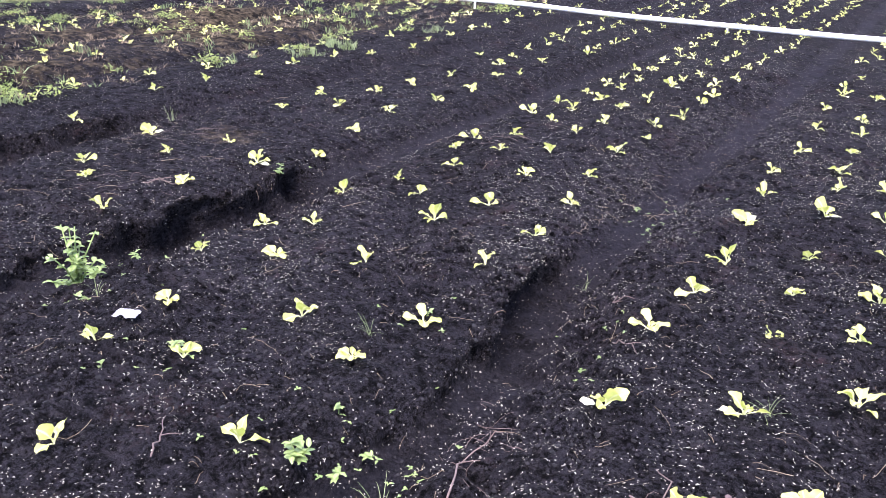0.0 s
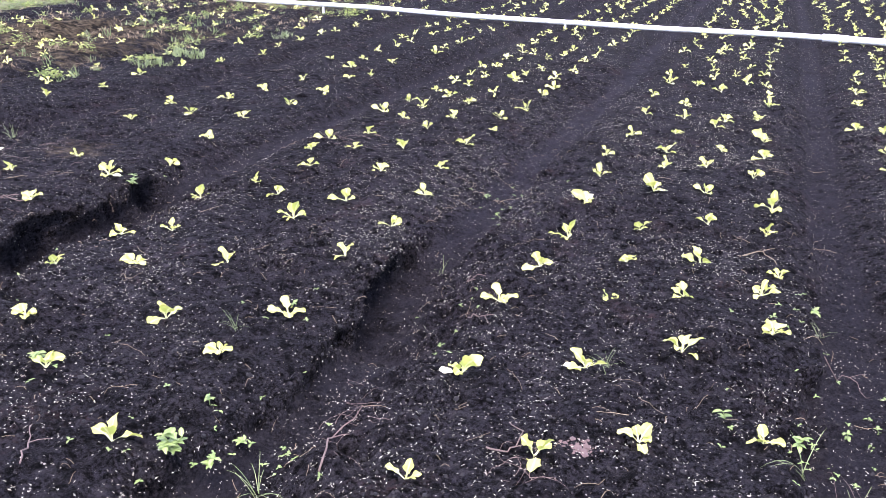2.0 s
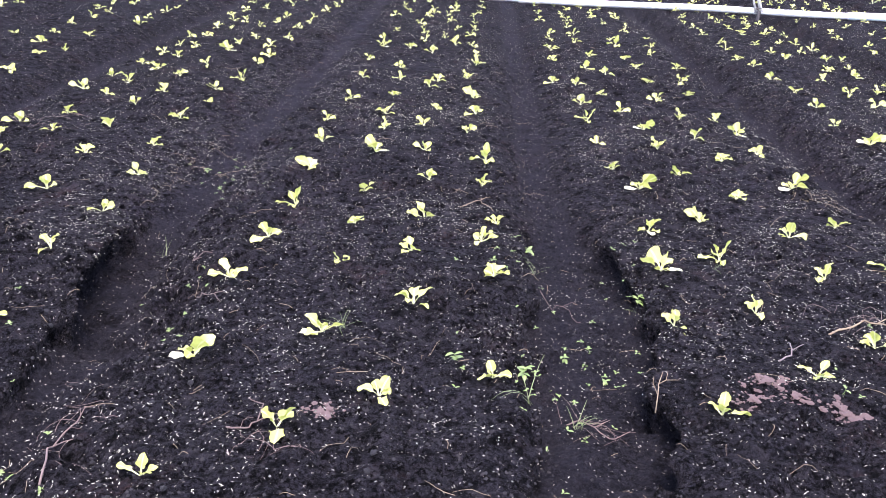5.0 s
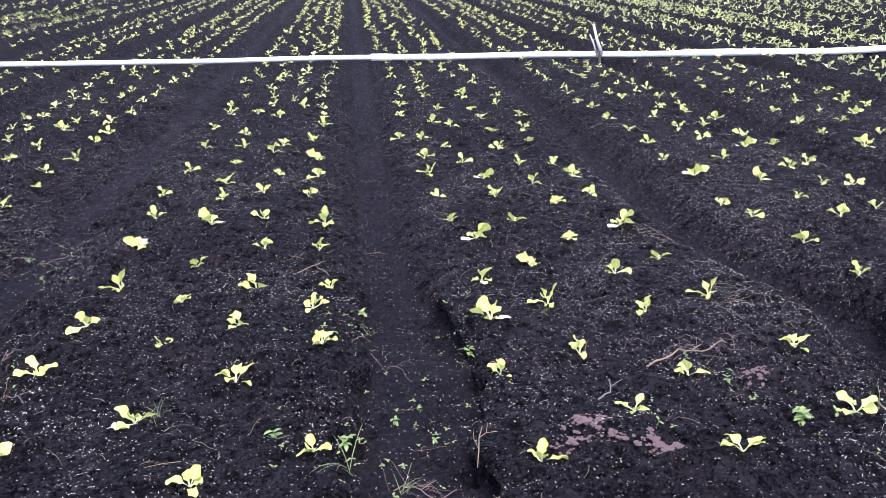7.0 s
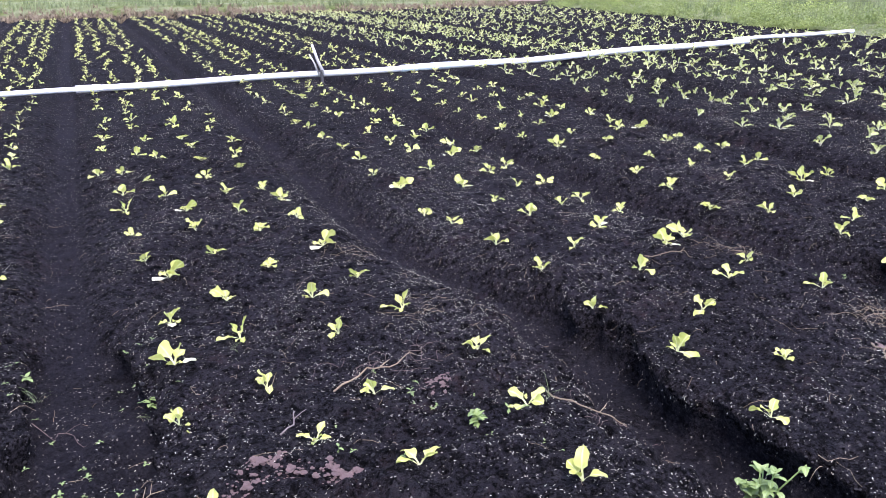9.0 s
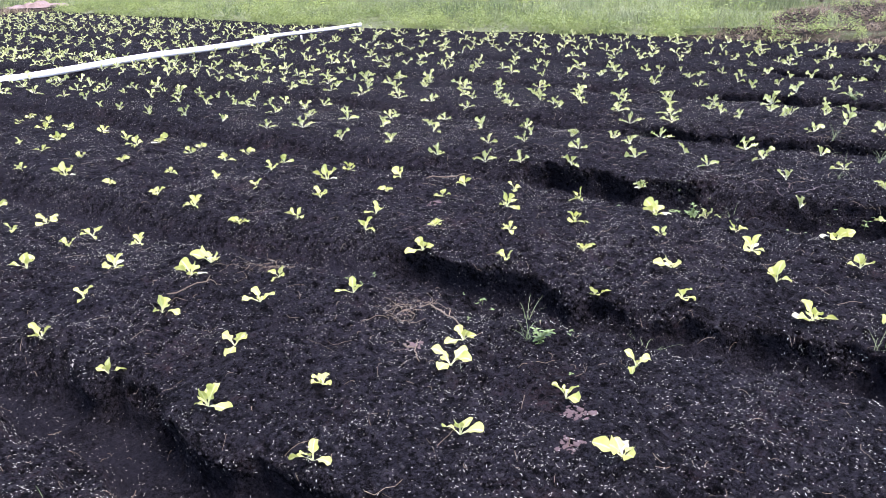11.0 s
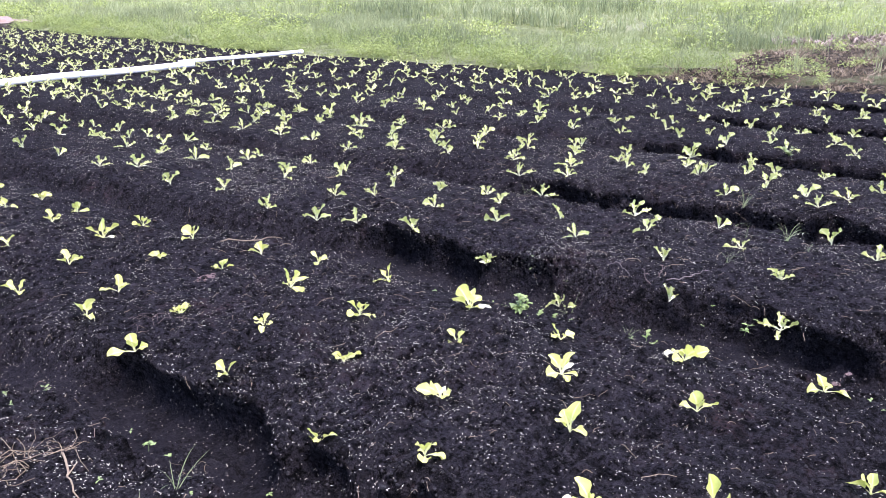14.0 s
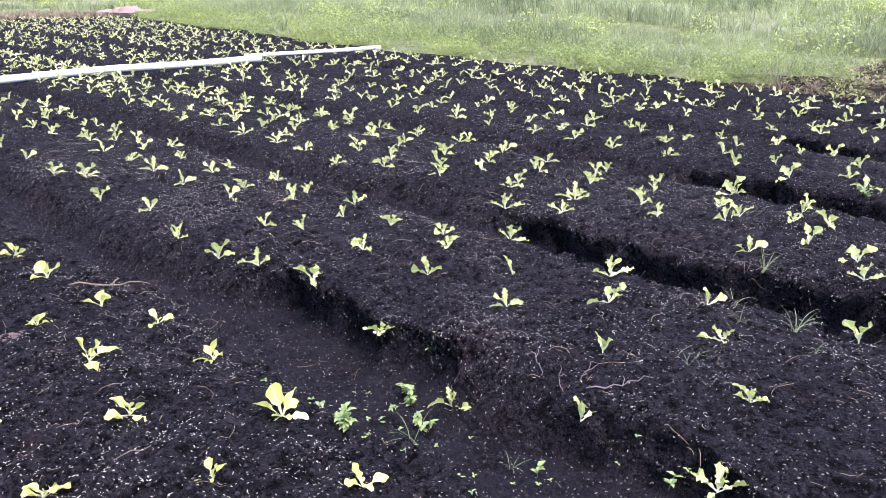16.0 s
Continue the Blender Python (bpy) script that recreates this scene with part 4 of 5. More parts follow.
def scatter_straw():
    rng = np.random.default_rng(17)
    n = 2400
    x, y = rng.uniform(-5, 10, n), np.abs(rng.normal(0.3, 3.4, n)) + 0.2
    co, fs = strands(rng, n, x, y, np.where(rng.random(n) < 0.2, 0.10, 0.035) * rng.uniform(0.6, 1.4, n), rng.uniform(0.0006, 0.0014, n), 0.22)
    tagged(new("straw_bits", mesh_from("straw_bits", co, fs, M_STRAW)), "thin dry straw and root bits on the soil", "straw", kind="stuff")


scatter_straw()


def straw_heap(x, y, spread_x, spread_y, n, mat, label, lift=0.02):
    rng = np.random.default_rng(int(abs(x * 100 + y * 10)))
    px, py = x + rng.normal(0, spread_x, n), y + rng.normal(0, spread_y, n)
    root = new("dry_root_tangle")
    root.location = (x, y, z_at(x, y))
    for i in range(n):
        co, fs = strands(rng, 1, px[i:], py[i:], rng.uniform(0.05, 0.18, 1), rng.uniform(0.0006, 0.0013, 1), 0.4, lift)
        if not len(co):
            continue
        ob = new("strand", mesh_from("strand", co - np.array(root.location), fs, mat))
        ob.parent = root
    tagged(root, label, "dry roots", "dry tangles on the soil")


HEAPS = [(3.98, 2.24, 0.09, 0.05, 34), (4.06, 3.28, 0.13, 0.09, 26), (1.83, 2.76, 0.11, 0.05, 24), (2.42, 2.12, 0.10, 0.06, 24), (-0.97, 1.95, 0.05, 0.10, 16),
         (2.25, 3.2, 0.16, 0.12, 22), (-1.25, 4.2, 0.12, 0.3, 14), (0.6, 2.16, 0.08, 0.05, 12), (-0.36, 1.78, 0.05, 0.05, 8),
         (2.1, 4.2, 0.12, 0.1, 14), (7.9, 1.36, 0.14, 0.1, 20), (8.3, 1.45, 0.1, 0.1, 18), (-4.2, 3.9, 0.3, 0.25, 40), (-3.7, 2.95, 0.12, 0.05, 8), (-2.5, 5.0, 0.2, 0.2, 16), (6.25, 3.2, 0.2, 0.1, 10), (4.85, 2.95, 0.15, 0.1, 12)]
for hx, hy, sx, sy, hn in HEAPS:
    straw_heap(hx, hy, sx, sy, hn, M_STRAW if hn % 4 else M_ROOT, "tangle of dry brown roots and straw on soil")


def twig(points, radius, mat, label, rise=0.012):
    """A bent twig or root that lies on the soil, with a side shoot."""
    pts = []
    for i in range(len(points) - 1):
        for j in range(4):
            t = j / 4
            pts.append((points[i][0] * (1 - t) + points[i + 1][0] * t, points[i][1] * (1 - t) + points[i + 1][1] * t))
    pts.append(points[-1])
    n = len(pts) - 1
    rng = np.random.default_rng(int(abs(points[0][0] * 1000)))
    p3 = [(x + rng.normal(0, 0.004), y + rng.normal(0, 0.004), z_at(x, y) + radius + rise * math.sin(3.14 * i / n)) for i, (x, y) in enumerate(pts)]
    bm = bmesh.new()
    tube(bm, p3, radius, 6, 0.5)
    m = p3[n // 2]
    tube(bm, [m, (m[0] + 0.03, m[1] + 0.012, m[2] + 0.012), (m[0] + 0.055, m[1] + 0.035, m[2] + 0.008)], radius * 0.6, 5, 0.5)
    ob = part("twig", bm, mat)
    tagged(ob, label, "twig", "twigs on the soil")


TWIGS = [
    (((-0.92, 1.60), (-1.0, 1.84), (-0.96, 2.05)), 0.0035, M_ROOT), (((-0.86, 2.76), (-0.80, 2.70), (-0.72, 2.61)), 0.003, M_ROOT),
    (((-1.70, 1.26), (-1.76, 1.34), (-1.83, 1.42)), 0.003, M_ROOT), (((-3.7, 2.92), (-3.62, 2.99), (-3.52, 3.0)), 0.004, M_ROOT),
    (((-1.02, 3.25), (-0.98, 3.08), (-0.90, 3.12)), 0.003, M_ROOT), (((-0.48, 1.86), (-0.42, 1.86), (-0.40, 1.96), (-0.46, 2.0)), 0.003, M_ROOT),
    (((0.50, 2.95), (0.61, 2.97), (0.68, 2.86)), 0.0018, M_ROOT), (((0.53, 2.17), (0.60, 2.2), (0.68, 2.10), (0.76, 2.15)), 0.003, M_ROOT),
    (((1.55, 2.62), (1.71, 2.72), (1.80, 2.70), (1.95, 2.79)), 0.004, M_STRAW), (((2.27, 2.30), (2.32, 2.15), (2.44, 2.06), (2.56, 2.1)), 0.003, M_STRAW),
    (((6.62, 1.36), (6.66, 1.41), (6.70, 1.40)), 0.002, M_ROOT), (((6.72, 1.36), (6.78, 1.36), (6.86, 1.38)), 0.0022, M_ROOT), (((6.68, 1.3), (6.78, 1.22), (6.90, 1.17)), 0.0028, M_TWIG),
    (((6.75, 1.64), (6.72, 1.56), (6.66, 1.49)), 0.0025, M_TWIG), (((5.72, 3.48), (5.86, 3.38), (6.02, 3.32)), 0.004, M_STRAW),
    (((3.69, 2.07), (3.66, 2.0), (3.6, 1.93)), 0.004, M_STRAW),
    (((4.05, 2.2), (3.98, 2.05), (3.95, 1.96)), 0.004, M_STRAW), (((1.3, 2.42), (1.36, 2.47), (1.38, 2.56)), 0.0035, M_TWIG),
    (((0.15, 3.8), (0.25, 3.9), (0.32, 3.78)), 0.003, M_STRAW), (((3.45, 3.3), (3.6, 3.2), (3.7, 3.22)), 0.003, M_STRAW)]
for pts, tr, tm in TWIGS:
    twig(pts, tr, tm, "thin dry curved twig lying on the black soil")


def dry_branch():
    """A forked dead stem that leans in the furrow."""
    bm = bmesh.new()
    z = z_at(0.84, 2.16)
    tube(bm, [(0.82, 2.12, z - 0.02), (0.83, 2.16, z + 0.02), (0.835, 2.19, z + 0.045), (0.85, 2.22, z + 0.07)], 0.0022, 6, 0.5)
    tube(bm, [(0.835, 2.19, z + 0.045), (0.86, 2.20, z + 0.055), (0.90, 2.20, z + 0.058)], 0.0015, 6, 0.5)
    tube(bm, [(0.83, 2.16, z + 0.02), (0.815, 2.185, z + 0.05), (0.82, 2.205, z + 0.065)], 0.0015, 5, 0.5)
    tube(bm, [(0.86, 2.20, z + 0.055), (0.868, 2.225, z + 0.075)], 0.0012, 5, 0.5)
    tagged(part("dry_branch", bm, M_STRAW), "pale forked dead stem beside the narrow furrow", "branch")


dry_branch()


def peat_crumb(seed):
    rng = np.random.default_rng(seed)
    bm = bmesh.new()
    bmesh.ops.create_icosphere(bm, subdivisions=2, radius=1)
    off = Vector(rng.uniform(-9, 9, 3))
    for v in bm.verts:
        v.co *= 1 + 0.7 * noise.noise(v.co * 1.3 + off) + 0.2 * noise.noise(v.co * 4 + off)
        v.co.z *= 0.42
    me = bpy.data.meshes.new("crumb")
    bm.to_mesh(me)
    bm.free()
    me.materials.append(M_PEAT)
    return me


CRUMBS = [peat_crumb(k) for k in range(5)]


def peat_lump(x, y, size):
    """A lump of dry peat that has crumbled into pieces."""
    rng = np.random.default_rng(int(x * 1000 + y * 77) & 0xFFFF)
    root = new("peat_lump")
    root.location = (x, y, z_at(x, y))
    for k in range(64):
        r = size * rng.uniform(0.03, 0.12 if k % 4 else 0.32)
        a, d = rng.uniform(0, 6.28), size * 1.5 * rng.random() ** 0.7
        ob = new("crumb", CRUMBS[int(rng.integers(5))])
        px, py = d * math.cos(a), 0.75 * d * math.sin(a)
        ob.matrix_basis = pose(px, py, z_at(x + px, y + py) - root.location.z + max(0, size - d) * 0.12, 0, 0, rng.uniform(0, 360)) @ Matrix.Diagonal((r, r, r, 1))
        ob.parent = root
    tagged(root, "crumbling pinkish-brown lump of dry peat on soil", "peat lump", "peat lumps")


LUMPS = [(1.19, 2.25, .05), (1.13, 2.16, .05), (1.28, 2.18, .045), (1.40, 2.12, .06), (1.91, 2.50, .05), (1.95, 2.53, .03), (-0.22, 1.97, .045), (3.58, 1.23, .05),
         (3.38, 1.15, .04), (4.81, 0.34, .03), (3.71, 2.04, .035), (5.35, 3.14, .04), (5.98, 0.35, .04), (1.25, 2.27, .03)]
for lump in LUMPS:
    peat_lump(*lump)


# ---- weeds ----
def broad_weed(x, y, size, n, label="small green broad-leaved weed growing in the soil"):
    rng = np.random.default_rng(int(abs(x) * 1000 + y * 37))
    root = new("broadleaf_weed")
    root.location = (x, y, z_at(x, y))
    tagged(root, label, "weed", "broad-leaved weeds")
    stems = max(1, n // 5)
    tips = []
    for k in range(stems):
        a, r = rng.uniform(0, 6.28), size * rng.uniform(0.05, 0.45)
        h = size * (rng.uniform(0.25, 0.8) if size > 0.25 else rng.uniform(0.12, 0.5))
        pts = [(0, 0, -0.005), (r * 0.4 * math.cos(a), r * 0.4 * math.sin(a), h * 0.55), (r * math.cos(a), r * math.sin(a), h)]
        bm = bmesh.new()
        tube(bm, pts, size * 0.010 + 0.0008, 5, 0.6)
        part("stem", bm, M_WEED, root)
        tips.append(pts)
    for k in range(int(n * (2.6 if n > 40 else 2.0 if n > 12 else 1.4))):
        pts = tips[k % stems]
        t = rng.uniform(0.25, 2.0)
        i = int(t < 1)
        t -= 1 - i
        base = np.array(pts[1 - i]) * (1 - t) + np.array(pts[2 - i]) * t
        length = min(size * rng.uniform(0.25, 0.42), rng.uniform(0.030, 0.052) if size > 0.25 else rng.uniform(0.022, 0.040))
        co, uv, fs = leaf_grid(rng, length, length * 0.27, radians(rng.uniform(0, 45)), radians(rng.uniform(20, 60)), 5, 4, ovate, 0.2, 0.1)
        ob = new("leaf", mesh_from("leaf", turned(co, rng.uniform(0, 6.28), *base), fs, M_WEED, uv))
        ob.parent = root


def grass_weed(x, y, size, n, label="thin green grass weed sprouting from the soil"):
    rng = np.random.default_rng(int(abs(x) * 1000 + y * 53))
    root = new("grass_weed")
    root.location = (x, y, z_at(x, y))
    tagged(root, label, "weed", "grass weeds")
    for k in range(n):
        length = size * rng.uniform(0.6, 1.1)
        co, uv, fs = leaf_grid(rng, length, 0.0011 + size * 0.007, radians(rng.uniform(35, 88)), radians(rng.uniform(10, 80)), 6, 2, blade, 0.3)
        ob = new("blade", mesh_from("blade", turned(co, rng.uniform(0, 6.28), rng.normal(0, .006), rng.normal(0, .006)), fs, M_BLADE, uv))
        ob.parent = root


BROAD = [(-3.02, 1.98, .36, 60), (-2.85, 1.95, .14, 14), (-1.34, 1.48, .17, 22), (-1.25, 1.53, .10, 8), (-1.24, 1.66, .09, 5), (-2.10, 1.72, .14, 10),
         (-2.20, 1.48, .06, 6), (-2.73, 1.83, .10, 8), (-1.40, 1.74, .09, 6), (-0.94, 2.90, .05, 5), (-0.90, 2.55, .06, 5), (-3.27, 3.57, .15, 12),
         (0.47, 3.31, .09, 6), (0.59, 2.59, .08, 6), (0.68, 2.63, .06, 4), (0.40, 2.26, .09, 8), (0.18, 2.29, .08, 5), (0.91, 2.96, .10, 6), (-1.40, 1.53, .09, 6),
         (2.64, 1.58, .32, 46), (1.93, 2.17, .10, 14), (1.80, 2.47, .05, 5), (2.06, 2.18, .05, 4), (1.45, 2.23, .06, 3), (3.97, 1.60, .16, 16), (4.25, 2.06, .07, 4),
         (4.29, 1.66, .08, 6), (5.90, 1.67, .17, 18), (6.32, 1.78, .14, 13), (6.02, 1.28, .06, 4), (9.96, 1.60, .26, 26), (5.93, 0.09, .14, 12), (6.14, 2.07, .05, 4),
         (6.37, 1.26, .11, 7), (6.52, 0.86, .09, 5), (-1.52, 2.45, .07, 6), (-1.3, 4.3, .07, 6), (-1.15, 4.05, .06, 5), (0.6, 2.1, .06, 6), (0.72, 2.45, .06, 5), (0.3, 3.15, .05, 4),
         (-2.95, 2.25, .10, 8), (-3.05, 2.5, .08, 6), (6.32, 1.95, .07, 5), (5.98, 1.95, .07, 6), (4.3, 2.75, .06, 4), (0.86, 3.35, .05, 4), (2.0, 1.5, .06, 5), (0.50, 2.38, .06, 4), (6.04, 1.88, 0.13, 14), (6.41, 1.93, 0.12, 10), (10.32, 1.66, 0.22, 26), (6.23, 0.08, 0.20, 26), (6.44, 1.97, 0.16, 12)]
for w in BROAD:
    broad_weed(*w)
GRASSES = [(-1.08, 1.51, .13, 10), (-0.24, 2.49, .09, 8), (-1.22, 3.36, .12, 7), (0.50, 3.23, .10, 8), (0.42, 2.14, .20, 5), (0.58, 2.15, .10, 8), (2.27, 2.27, .10, 8), (3.94, 1.64, .12, 12),
           (4.32, 1.30, .20, 12), (4.13, 1.76, .14, 6), (4.71, 0.46, .10, 5), (4.89, 0.05, .14, 7), (6.01, 1.48, .13, 7), (7.08, 1.13, .13, 4), (7.53, 0.84, .10, 4), (7.70, 1.00, .16, 12),
           (8.32, 1.43, .16, 12), (7.90, 1.36, .14, 10), (8.01, 1.72, .15, 8), (6.33, 1.33, .09, 8), (-1.6, 2.18, .11, 7), (-2.72, 1.86, .10, 6), (1.26, 3.18, .07, 5), (-4.9, 4.2, .2, 12), (0.9, 2.93, .05, 4), (4.91, 0.04, 0.13, 9), (4.66, 0.49, 0.12, 6), (9.90, 1.70, 0.12, 6), (7.62, 1.19, 0.10, 5), (8.19, 3.00, 0.10, 5), (7.16, 1.15, 0.08, 6)]
for w in GRASSES:
    grass_weed(*w)


def seedlings():
    """Tiny sprouts round the larger weeds."""
    rng = np.random.default_rng(44)
    pieces = []
    for wx, wy, size, count in BROAD + [(0.62, y, 0.1, 10) for y in (2.2, 2.5, 2.9)] + [(-1.1, y, 0.1, 10) for y in (1.6, 1.9, 4.0, 4.4)] + [(6.1, y, 0.1, 10) for y in (1.0, 1.5, 1.9)]:
        for k in range(4):
            x, y = wx + rng.normal(0, 0.11), wy + rng.normal(0, 0.11)
            z, yaw = z_at(x, y), rng.uniform(0, 6.28)
            for q in range(int(rng.integers(2, 5))):
                co, uv, fs = leaf_grid(rng, rng.uniform(0.009, 0.02), rng.uniform(0.003, 0.006), radians(rng.uniform(15, 60)), radians(40), 3, 2, ovate, 0.2)
                pieces.append((turned(co, yaw + q * 2.3, x, y, z + 0.002), uv, fs))
    co, uv, fs = join(pieces)
    tagged(new("weed_seedlings", mesh_from("weed_seedlings", co, fs, M_WEED, uv)), "tiny green weed seedlings scattered over the soil", "seedlings", kind="stuff")


seedlings()


def plastic_scrap():
    bm = bmesh.new()
    bmesh.ops.create_grid(bm, x_segments=10, y_segments=8, size=0.045)
    for v in bm.verts:
        v.co.z = 0.012 * noise.noise(v.co * 45) + 0.008
        v.co.y *= 0.6 + 0.25 * noise.noise(v.co * 30)
    ob = part("plastic_scrap", bm, M_PLASTIC)
    ob.modifiers.new("thickness", "SOLIDIFY").thickness = 0.0015
    ob.matrix_basis = pose(-2.41, 1.76, z_at(-2.41, 1.76) + 0.006, 0, 0, 20)
    tagged(ob, "crumpled pale grey scrap of plastic on the soil", "scrap")


plastic_scrap()


# ---- weedy strip, pasture and distance ----
def tufts(name, label, x, y, h, width, mat, per, seed, lean=0.35):
    """Tufts of grass: blades of three faces each, as one object."""
    rng = np.random.default_rng(seed)
    x, y, h = np.repeat(x, per), np.repeat(y, per), np.repeat(h, per)
    n = len(x)
    x, y = x + rng.normal(0, 0.05, n) * (0.5 + h), y + rng.normal(0, 0.05, n) * (0.5 + h)
    h = h * rng.uniform(0.5, 1.15, n)
    z = height(x, y) - 0.01
    a, ln = rng.uniform(0, 6.28, n), np.abs(rng.normal(0, lean, n)) * h
    w = width * rng.uniform(0.6, 1.3, n)
    dx, dy = np.cos(a), np.sin(a)
    b = rng.uniform(0, 6.28, n)
    sx, sy = np.cos(b) * w, np.sin(b) * w
    v = np.stack([np.stack([x - sx, y - sy, z], 1), np.stack([x + sx, y + sy, z], 1),
                  np.stack([x - sx * .8 + dx * ln * .35, y - sy * .8 + dy * ln * .35, z + h * .6], 1), np.stack([x + sx * .8 + dx * ln * .35, y + sy * .8 + dy * ln * .35, z + h * .6], 1),
                  np.stack([x + dx * ln, y + dy * ln, z + h * 0.95], 1)], 1).reshape(-1, 3)
    k = (np.arange(n) * 5)[:, None]
    tri = np.concatenate([k + np.array(t)[None] for t in ((0, 1, 3), (0, 3, 2), (2, 3, 4))], 0)
    ob = new(name, mesh_from(name, v, tri, mat, None, False))
    tagged(ob, label, "grass", kind="stuff")


def leafy_clumps(name, label, x, y, radius, tall, leaf, per, mat, seed):
    """Low bushy weeds: small leaves all through a rounded, uneven clump, as one object."""
    rng = np.random.default_rng(seed)
    x, y, radius, tall = (np.repeat(v, per) for v in (x, y, radius, tall))
    n = len(x)
    a, q = rng.uniform(0, 6.28, n), rng.random(n) ** 0.6
    h = tall * np.sqrt(np.maximum(0.02, 1 - q * q)) * rng.uniform(0.25, 1.12, n)
    cx, cy = x + radius * q * np.cos(a), y + radius * q * np.sin(a)
    c = np.stack([cx, cy, height(cx, cy) + h], 1)
    d1 = np.stack([np.cos(a) + rng.normal(0, 0.7, n), np.sin(a) + rng.normal(0, 0.7, n), rng.normal(0.35, 0.5, n)], 1)
    d1 /= np.linalg.norm(d1, axis=1)[:, None]
    d2 = np.cross(d1, rng.normal(0, 0.5, (n, 3)) + np.array([0, 0, 1.0]))
    d2 /= np.linalg.norm(d2, axis=1)[:, None]
    up = np.cross(d2, d1)
    s = (leaf * rng.uniform(0.55, 1.3, n))[:, None]
    v = np.stack([c - d1 * s, c + d2 * s * 0.42 + up * s * 0.12, c + d1 * s - up * s * 0.15, c - d2 * s * 0.42 + up * s * 0.12], 1).reshape(-1, 3)
    k = (np.arange(n) * 4)[:, None]
    tri = np.concatenate([k + np.array(t)[None] for t in ((0, 1, 2), (0, 2, 3))], 0)
    tagged(new(name, mesh_from(name, v, tri, mat, None, False)), label, "weeds", kind="stuff")


def pasture():
    rng = np.random.default_rng(21)

    def pick(n, x0, x1, y0, y1, want):
        x, y = rng.uniform(x0, x1, n), rng.uniform(y0, y1, n)
        k = rng.random(n) < want(x, y)
        return x[k], y[k]

    def green(x, y):
        return np.clip(turf_at(x, y) * 1.2 - litter_at(x, y) * 1.5 - 0.1, 0, 1) * (0.6 + 0.7 * bumps(x, y, 1.1, 51))

    def swell(x, y):
        """Height of the growth: mounds of several sizes."""
        return 0.9 + 0.6 * bumps(x, y, 1.3, 52) + 0.35 * bumps(x, y, 0.5, 50) + 0.4 * bumps(x, y, 4.0, 66)

    x, y = pick(15000, 15, 25, -6, 32, green)
    rim = np.clip((x - side_edge(y)) / 2.5, 0.35, 1)
    tufts("pasture_grass", "bright green pasture grass along the edge of the field", x, y, 0.36 * rim * swell(x, y), 0.006, M_PASTURE, 8, 1, 0.55)
    x, y = pick(13000, 25, 48, -12, 50, green)
    tufts("pasture_grass", "pale green pasture grass stretching into the distance", x, y, 0.5 * swell(x, y), 0.015, M_PASTURE, 7, 2, 0.55)
    x, y = pick(9000, 48, 150, -30, 190, green)
    tufts("pasture_grass", "pale green pasture grass in the far distance", x, y, 0.7 + 0.35 * bumps(x, y, 6, 54), 0.045, M_PASTURE, 6, 3, 0.6)
    x, y = pick(8000, -25, 25, 26, 60, green)
    tufts("pasture_grass", "pale green pasture grass behind the beds", x, y, 0.34 * swell(x, y), 0.014, M_PASTURE, 7, 4, 0.6)
    x, y = pick(4000, -30, -10, 0, 36, green)
    tufts("pasture_grass", "green grass beyond the weedy beds", x, y, 0.25 * swell(x, y), 0.015, M_PASTURE, 7, 5)
    # leafy weeds where the beds meet the pasture, and in patches behind
    x, y = pick(2600, 15, 20, 3, 30, lambda x, y: (1 - litter_at(x, y)) * np.clip((x - side_edge(y) + 0.1) * 6, 0, 1) * (0.75 + 0.5 * bumps(x, y, 0.8, 72)) * np.exp(-np.maximum(0, x - side_edge(y) - 0.6) / 1.6))
    n = len(x)
    leafy_clumps("edge_weeds", "low bushy green weeds along the edge of the beds", x, y, rng.uniform(0.12, 0.36, n), (0.16 + 0.16 * np.clip(x - side_edge(y), 0, 1)) * rng.uniform(0.6, 1.5, n), 0.025, 90, M_HERB, 13)
    x, y = pick(1500, 17, 44, -2, 45, lambda x, y: green(x, y) * 0.8 * (bumps(x, y, 3.0, 67) > 0.1))
    n = len(x)
    leafy_clumps("meadow_weeds", "leafy green weeds standing in the pasture grass", x, y, rng.uniform(0.3, 0.8, n), rng.uniform(0.35, 0.75, n), 0.05, 110, M_HERB, 14)
    # taller dark rushes along the edge
    x, y = pick(700, 15.2, 19.5, 2, 28, lambda x, y: green(x, y) * (bumps(x, y, 1.8, 57) > 0.15))
    tufts("rushes", "tufts of taller darker grass at the field edge", x, y, 0.30 + 0.16 * bumps(x, y, 1.2, 62), 0.007, M_BLADE, 12, 6, 0.5)
    # dried cut plants
    x, y = pick(6500, 15.2, 31, -5, 8, lambda x, y: litter_at(x, y) * 0.75 * (bumps(x, y, 0.9, 68) > -0.25))
    tufts("cut_straw", "brown dried cut plants beside the pasture", x, y, 0.09 + 0.06 * bumps(x, y, 0.8, 61), 0.006, M_STRAW, 8, 7, 1.8)
    x, y = pick(3500, 24, 46, -6, 8, lambda x, y: litter_at(x, y))
    tufts("cut_straw", "pale straw spread out on the cleared pasture", x, y, np.full(len(x), 0.14), 0.02, M_PALE_STRAW, 8, 15, 1.8)
    x, y = pick(260, 15.6, 30, -2, 5.5, lambda x, y: litter_at(x, y) * (bumps(x, y, 1.2, 69) > 0.2))
    n = len(x)
    leafy_clumps("edge_weeds", "green weeds sprouting among the dried cut plants", x, y, rng.uniform(0.1, 0.3, n), rng.uniform(0.08, 0.25, n), 0.025, 90, M_HERB, 16)
    x = rng.uniform(-14, 17, 1300)
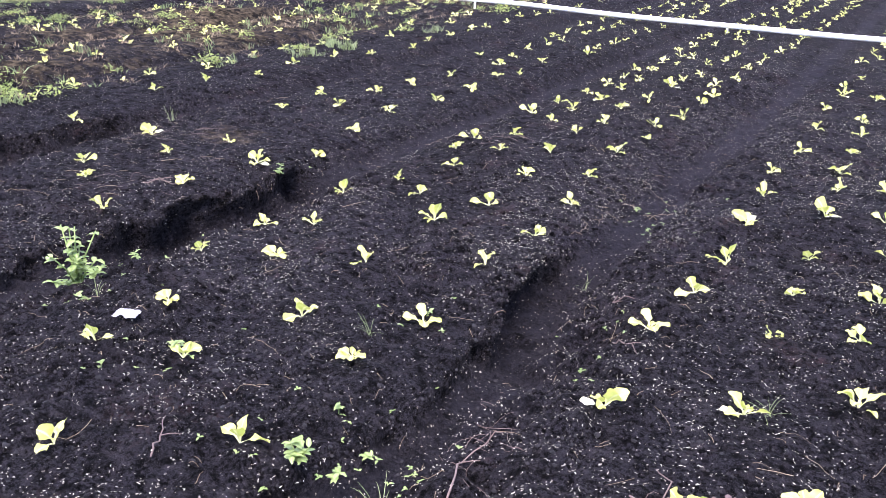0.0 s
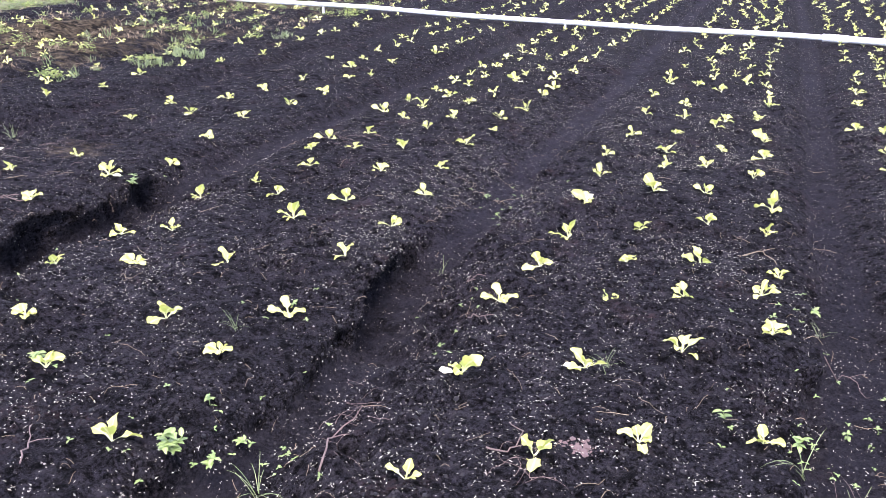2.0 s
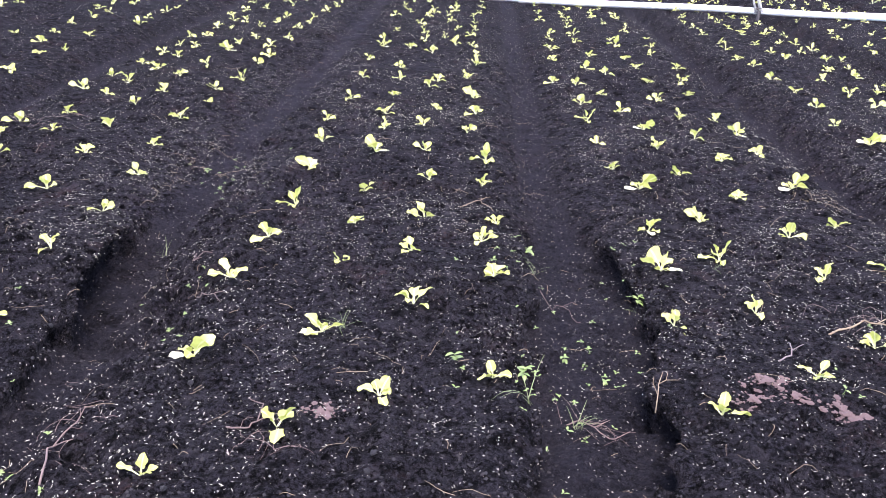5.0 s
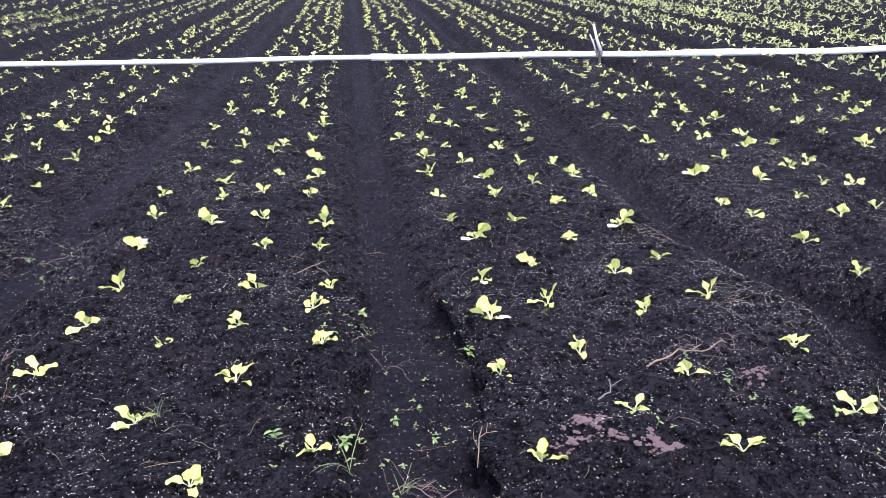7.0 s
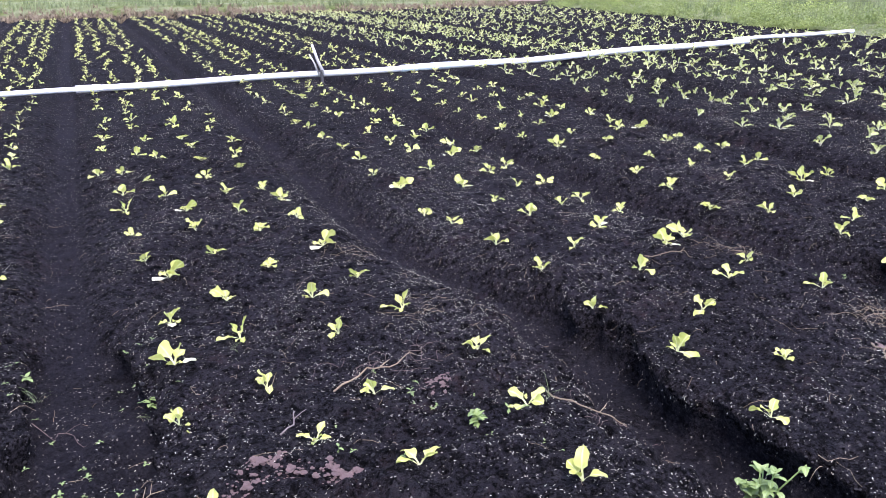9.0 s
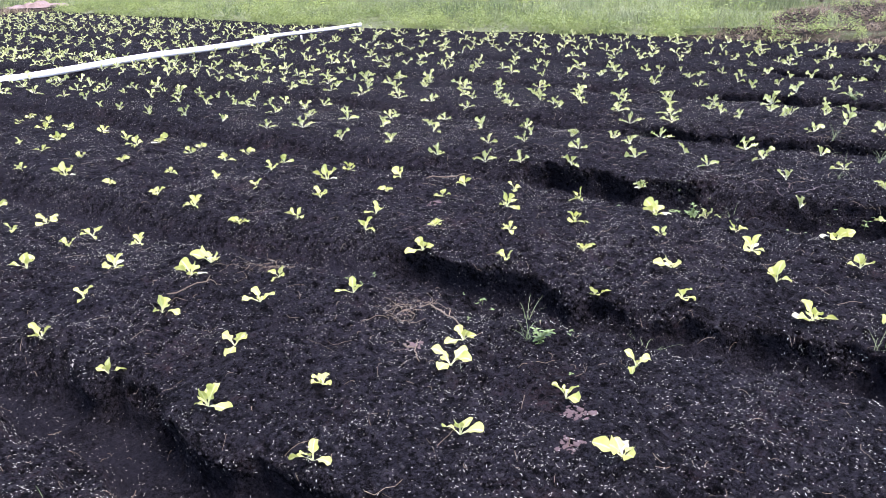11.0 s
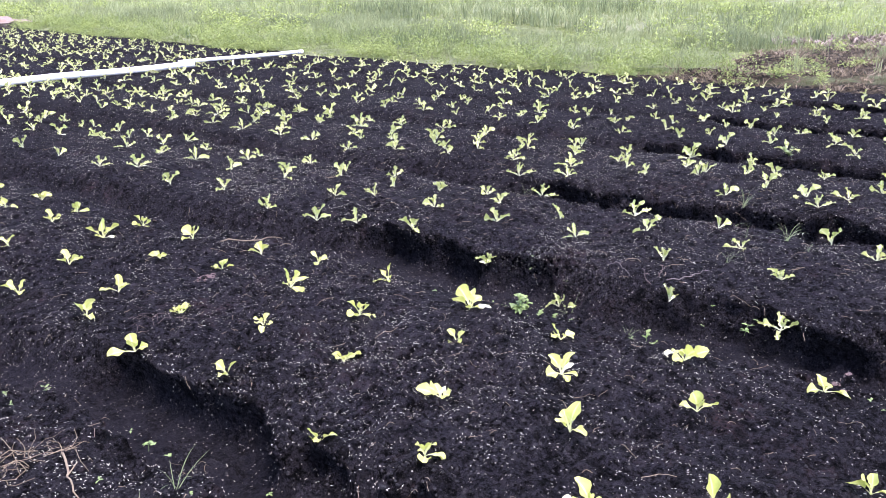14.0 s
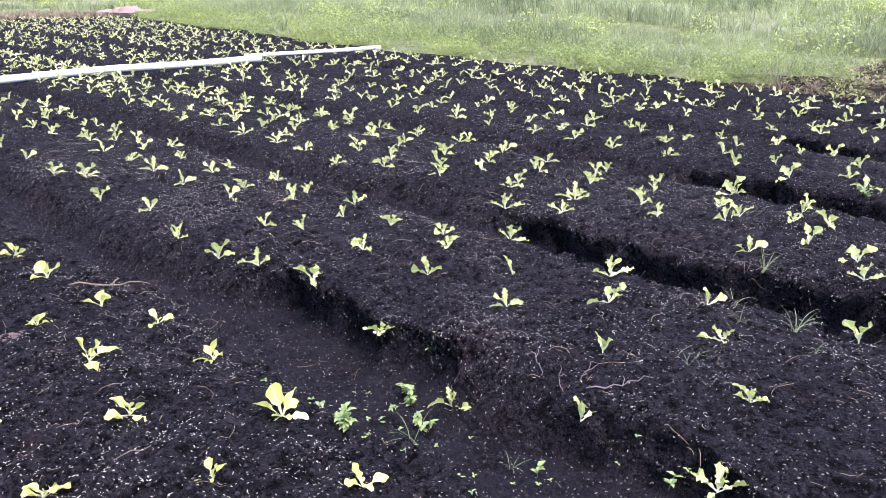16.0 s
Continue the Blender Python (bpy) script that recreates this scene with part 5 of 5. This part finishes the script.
    y = far_edge(x) + rng.normal(0.5, 0.6, 1300)
    tufts("cut_straw", "dry brown weeds at the far end of the beds", x, y, np.full(1300, 0.2), 0.014, M_STRAW, 7, 8, 1.0)
    # weeds of the older beds
    x, y = pick(1500, -12, -5.9, 2.0, 24, lambda x, y: (0.2 + 0.7 * (bumps(x, y, 0.8, 58) > 0.25)) * 0.6)
    tufts("weedy_grass", "green weeds and grass over the older beds", x, y, 0.08 + 0.05 * bumps(x, y, 0.7, 59), 0.006, M_BLADE, 9, 9, 0.9)
    x, y = pick(420, -12, -5.9, 2.0, 24, lambda x, y: 0.3 + 0.7 * (bumps(x, y, 0.9, 70) > 0))
    n = len(x)
    leafy_clumps("low_weeds", "low leafy weeds over the older beds", x, y, rng.uniform(0.06, 0.18, n), rng.uniform(0.04, 0.12, n), 0.018, 60, M_HERB, 17)
    x, y = pick(1500, -12, -6.0, 2.0, 22, lambda x, y: 0.35 + 0.65 * (bumps(x, y, 0.7, 71) > 0))
    tufts("weedy_straw", "brown dry weeds over the older beds", x, y, np.full(len(x), 0.06), 0.004, M_STRAW, 9, 10, 1.8)
    x, y = pick(170, -6.1, -5.6, 2.5, 9.5, lambda x, y: 0.8 * (bumps(x, y, 0.9, 60) > 0.2))
    tufts("weedy_grass", "green grass tufts along the bed edge", x, y, np.full(len(x), 0.09), 0.005, M_BLADE, 12, 12, 0.9)


pasture()


def earth_mound():
    bm = bmesh.new()
    bmesh.ops.create_uvsphere(bm, u_segments=28, v_segments=14, radius=1)
    for v in bm.verts:
        d = 1 + 0.45 * noise.noise(v.co * 2.1) + 0.35 * noise.noise(v.co * 6)
        v.co = Vector((v.co.x * 1.5 * d, v.co.y * 0.9 * d, v.co.z * 0.26 * d))
    ob = part("earth_mound", bm, M_EARTH)
    ob.matrix_basis = pose(18.7, 31.8, -0.05, 0, 0, 30)
    tagged(ob, "low mound of bare reddish earth at the field edge", "earth mound")


earth_mound()


def tree(x, y, tall, seed):
    rng = np.random.default_rng(seed)
    root = new("tree")
    root.location = (x, y, z_at(x, y) - 0.1)
    tagged(root, "dark green leafy tree at the far side of pasture", "tree", "distant trees")
    bm = bmesh.new()
    tube(bm, [(0, 0, 0), (0.1, 0.05, tall * 0.3), (0.0, 0.2, tall * 0.65)], tall * 0.03, 8, 0.5)
    for k in range(6):
        a = rng.uniform(0, 6.28)
        h = tall * rng.uniform(0.1, 0.5)
        r = tall * rng.uniform(0.2, 0.4)
        tube(bm, [(0.05, 0.05, h), (r * .5 * math.cos(a), r * .5 * math.sin(a), h + tall * .1), (r * math.cos(a), r * math.sin(a), h + tall * .16)], tall * 0.012, 6, 0.4)
    part("trunk", bm, M_BARK, root)
    n = 4200
    u = rng.normal(0, 1, (n, 3))
    u /= np.linalg.norm(u, axis=1)[:, None]
    cl = np.stack([rng.normal(0, tall * .24, 26), rng.normal(0, tall * .24, 26), rng.uniform(0, tall * .8, 26)], 1)
    c = cl[rng.integers(26, size=n)] + u * (rng.random((n, 1)) ** 0.5) * tall * 0.13
    c[:, 2] = np.maximum(c[:, 2], 0.2)
    d1, d2 = rng.normal(0, 1, (n, 3)), rng.normal(0, 1, (n, 3))
    d1 /= np.linalg.norm(d1, axis=1)[:, None]
    d2 -= d1 * (d1 * d2).sum(1)[:, None]
    d2 /= np.linalg.norm(d2, axis=1)[:, None]
    s = rng.uniform(0.45, 1.0, (n, 1))
    v = np.stack([c - d1 * s, c + d2 * s * .45, c + d1 * s, c - d2 * s * .45], 1).reshape(-1, 3)
    q = (np.arange(n) * 4)[:, None] + np.arange(4)[None]
    ob = new("crown", mesh_from("crown", v, q, M_TREE, None, False))
    ob.parent = root


trng = np.random.default_rng(77)
for k in range(20):
    f = k / 19
    bear = math.atan2(0.86, 0.51) * (1 - f) + math.atan2(0.57, 0.82) * f
    dist = 150 + 14 * trng.random() + 16 * f
    tree(2 + dist * math.cos(bear), dist * math.sin(bear), 11 + 5 * trng.random(), 100 + k)
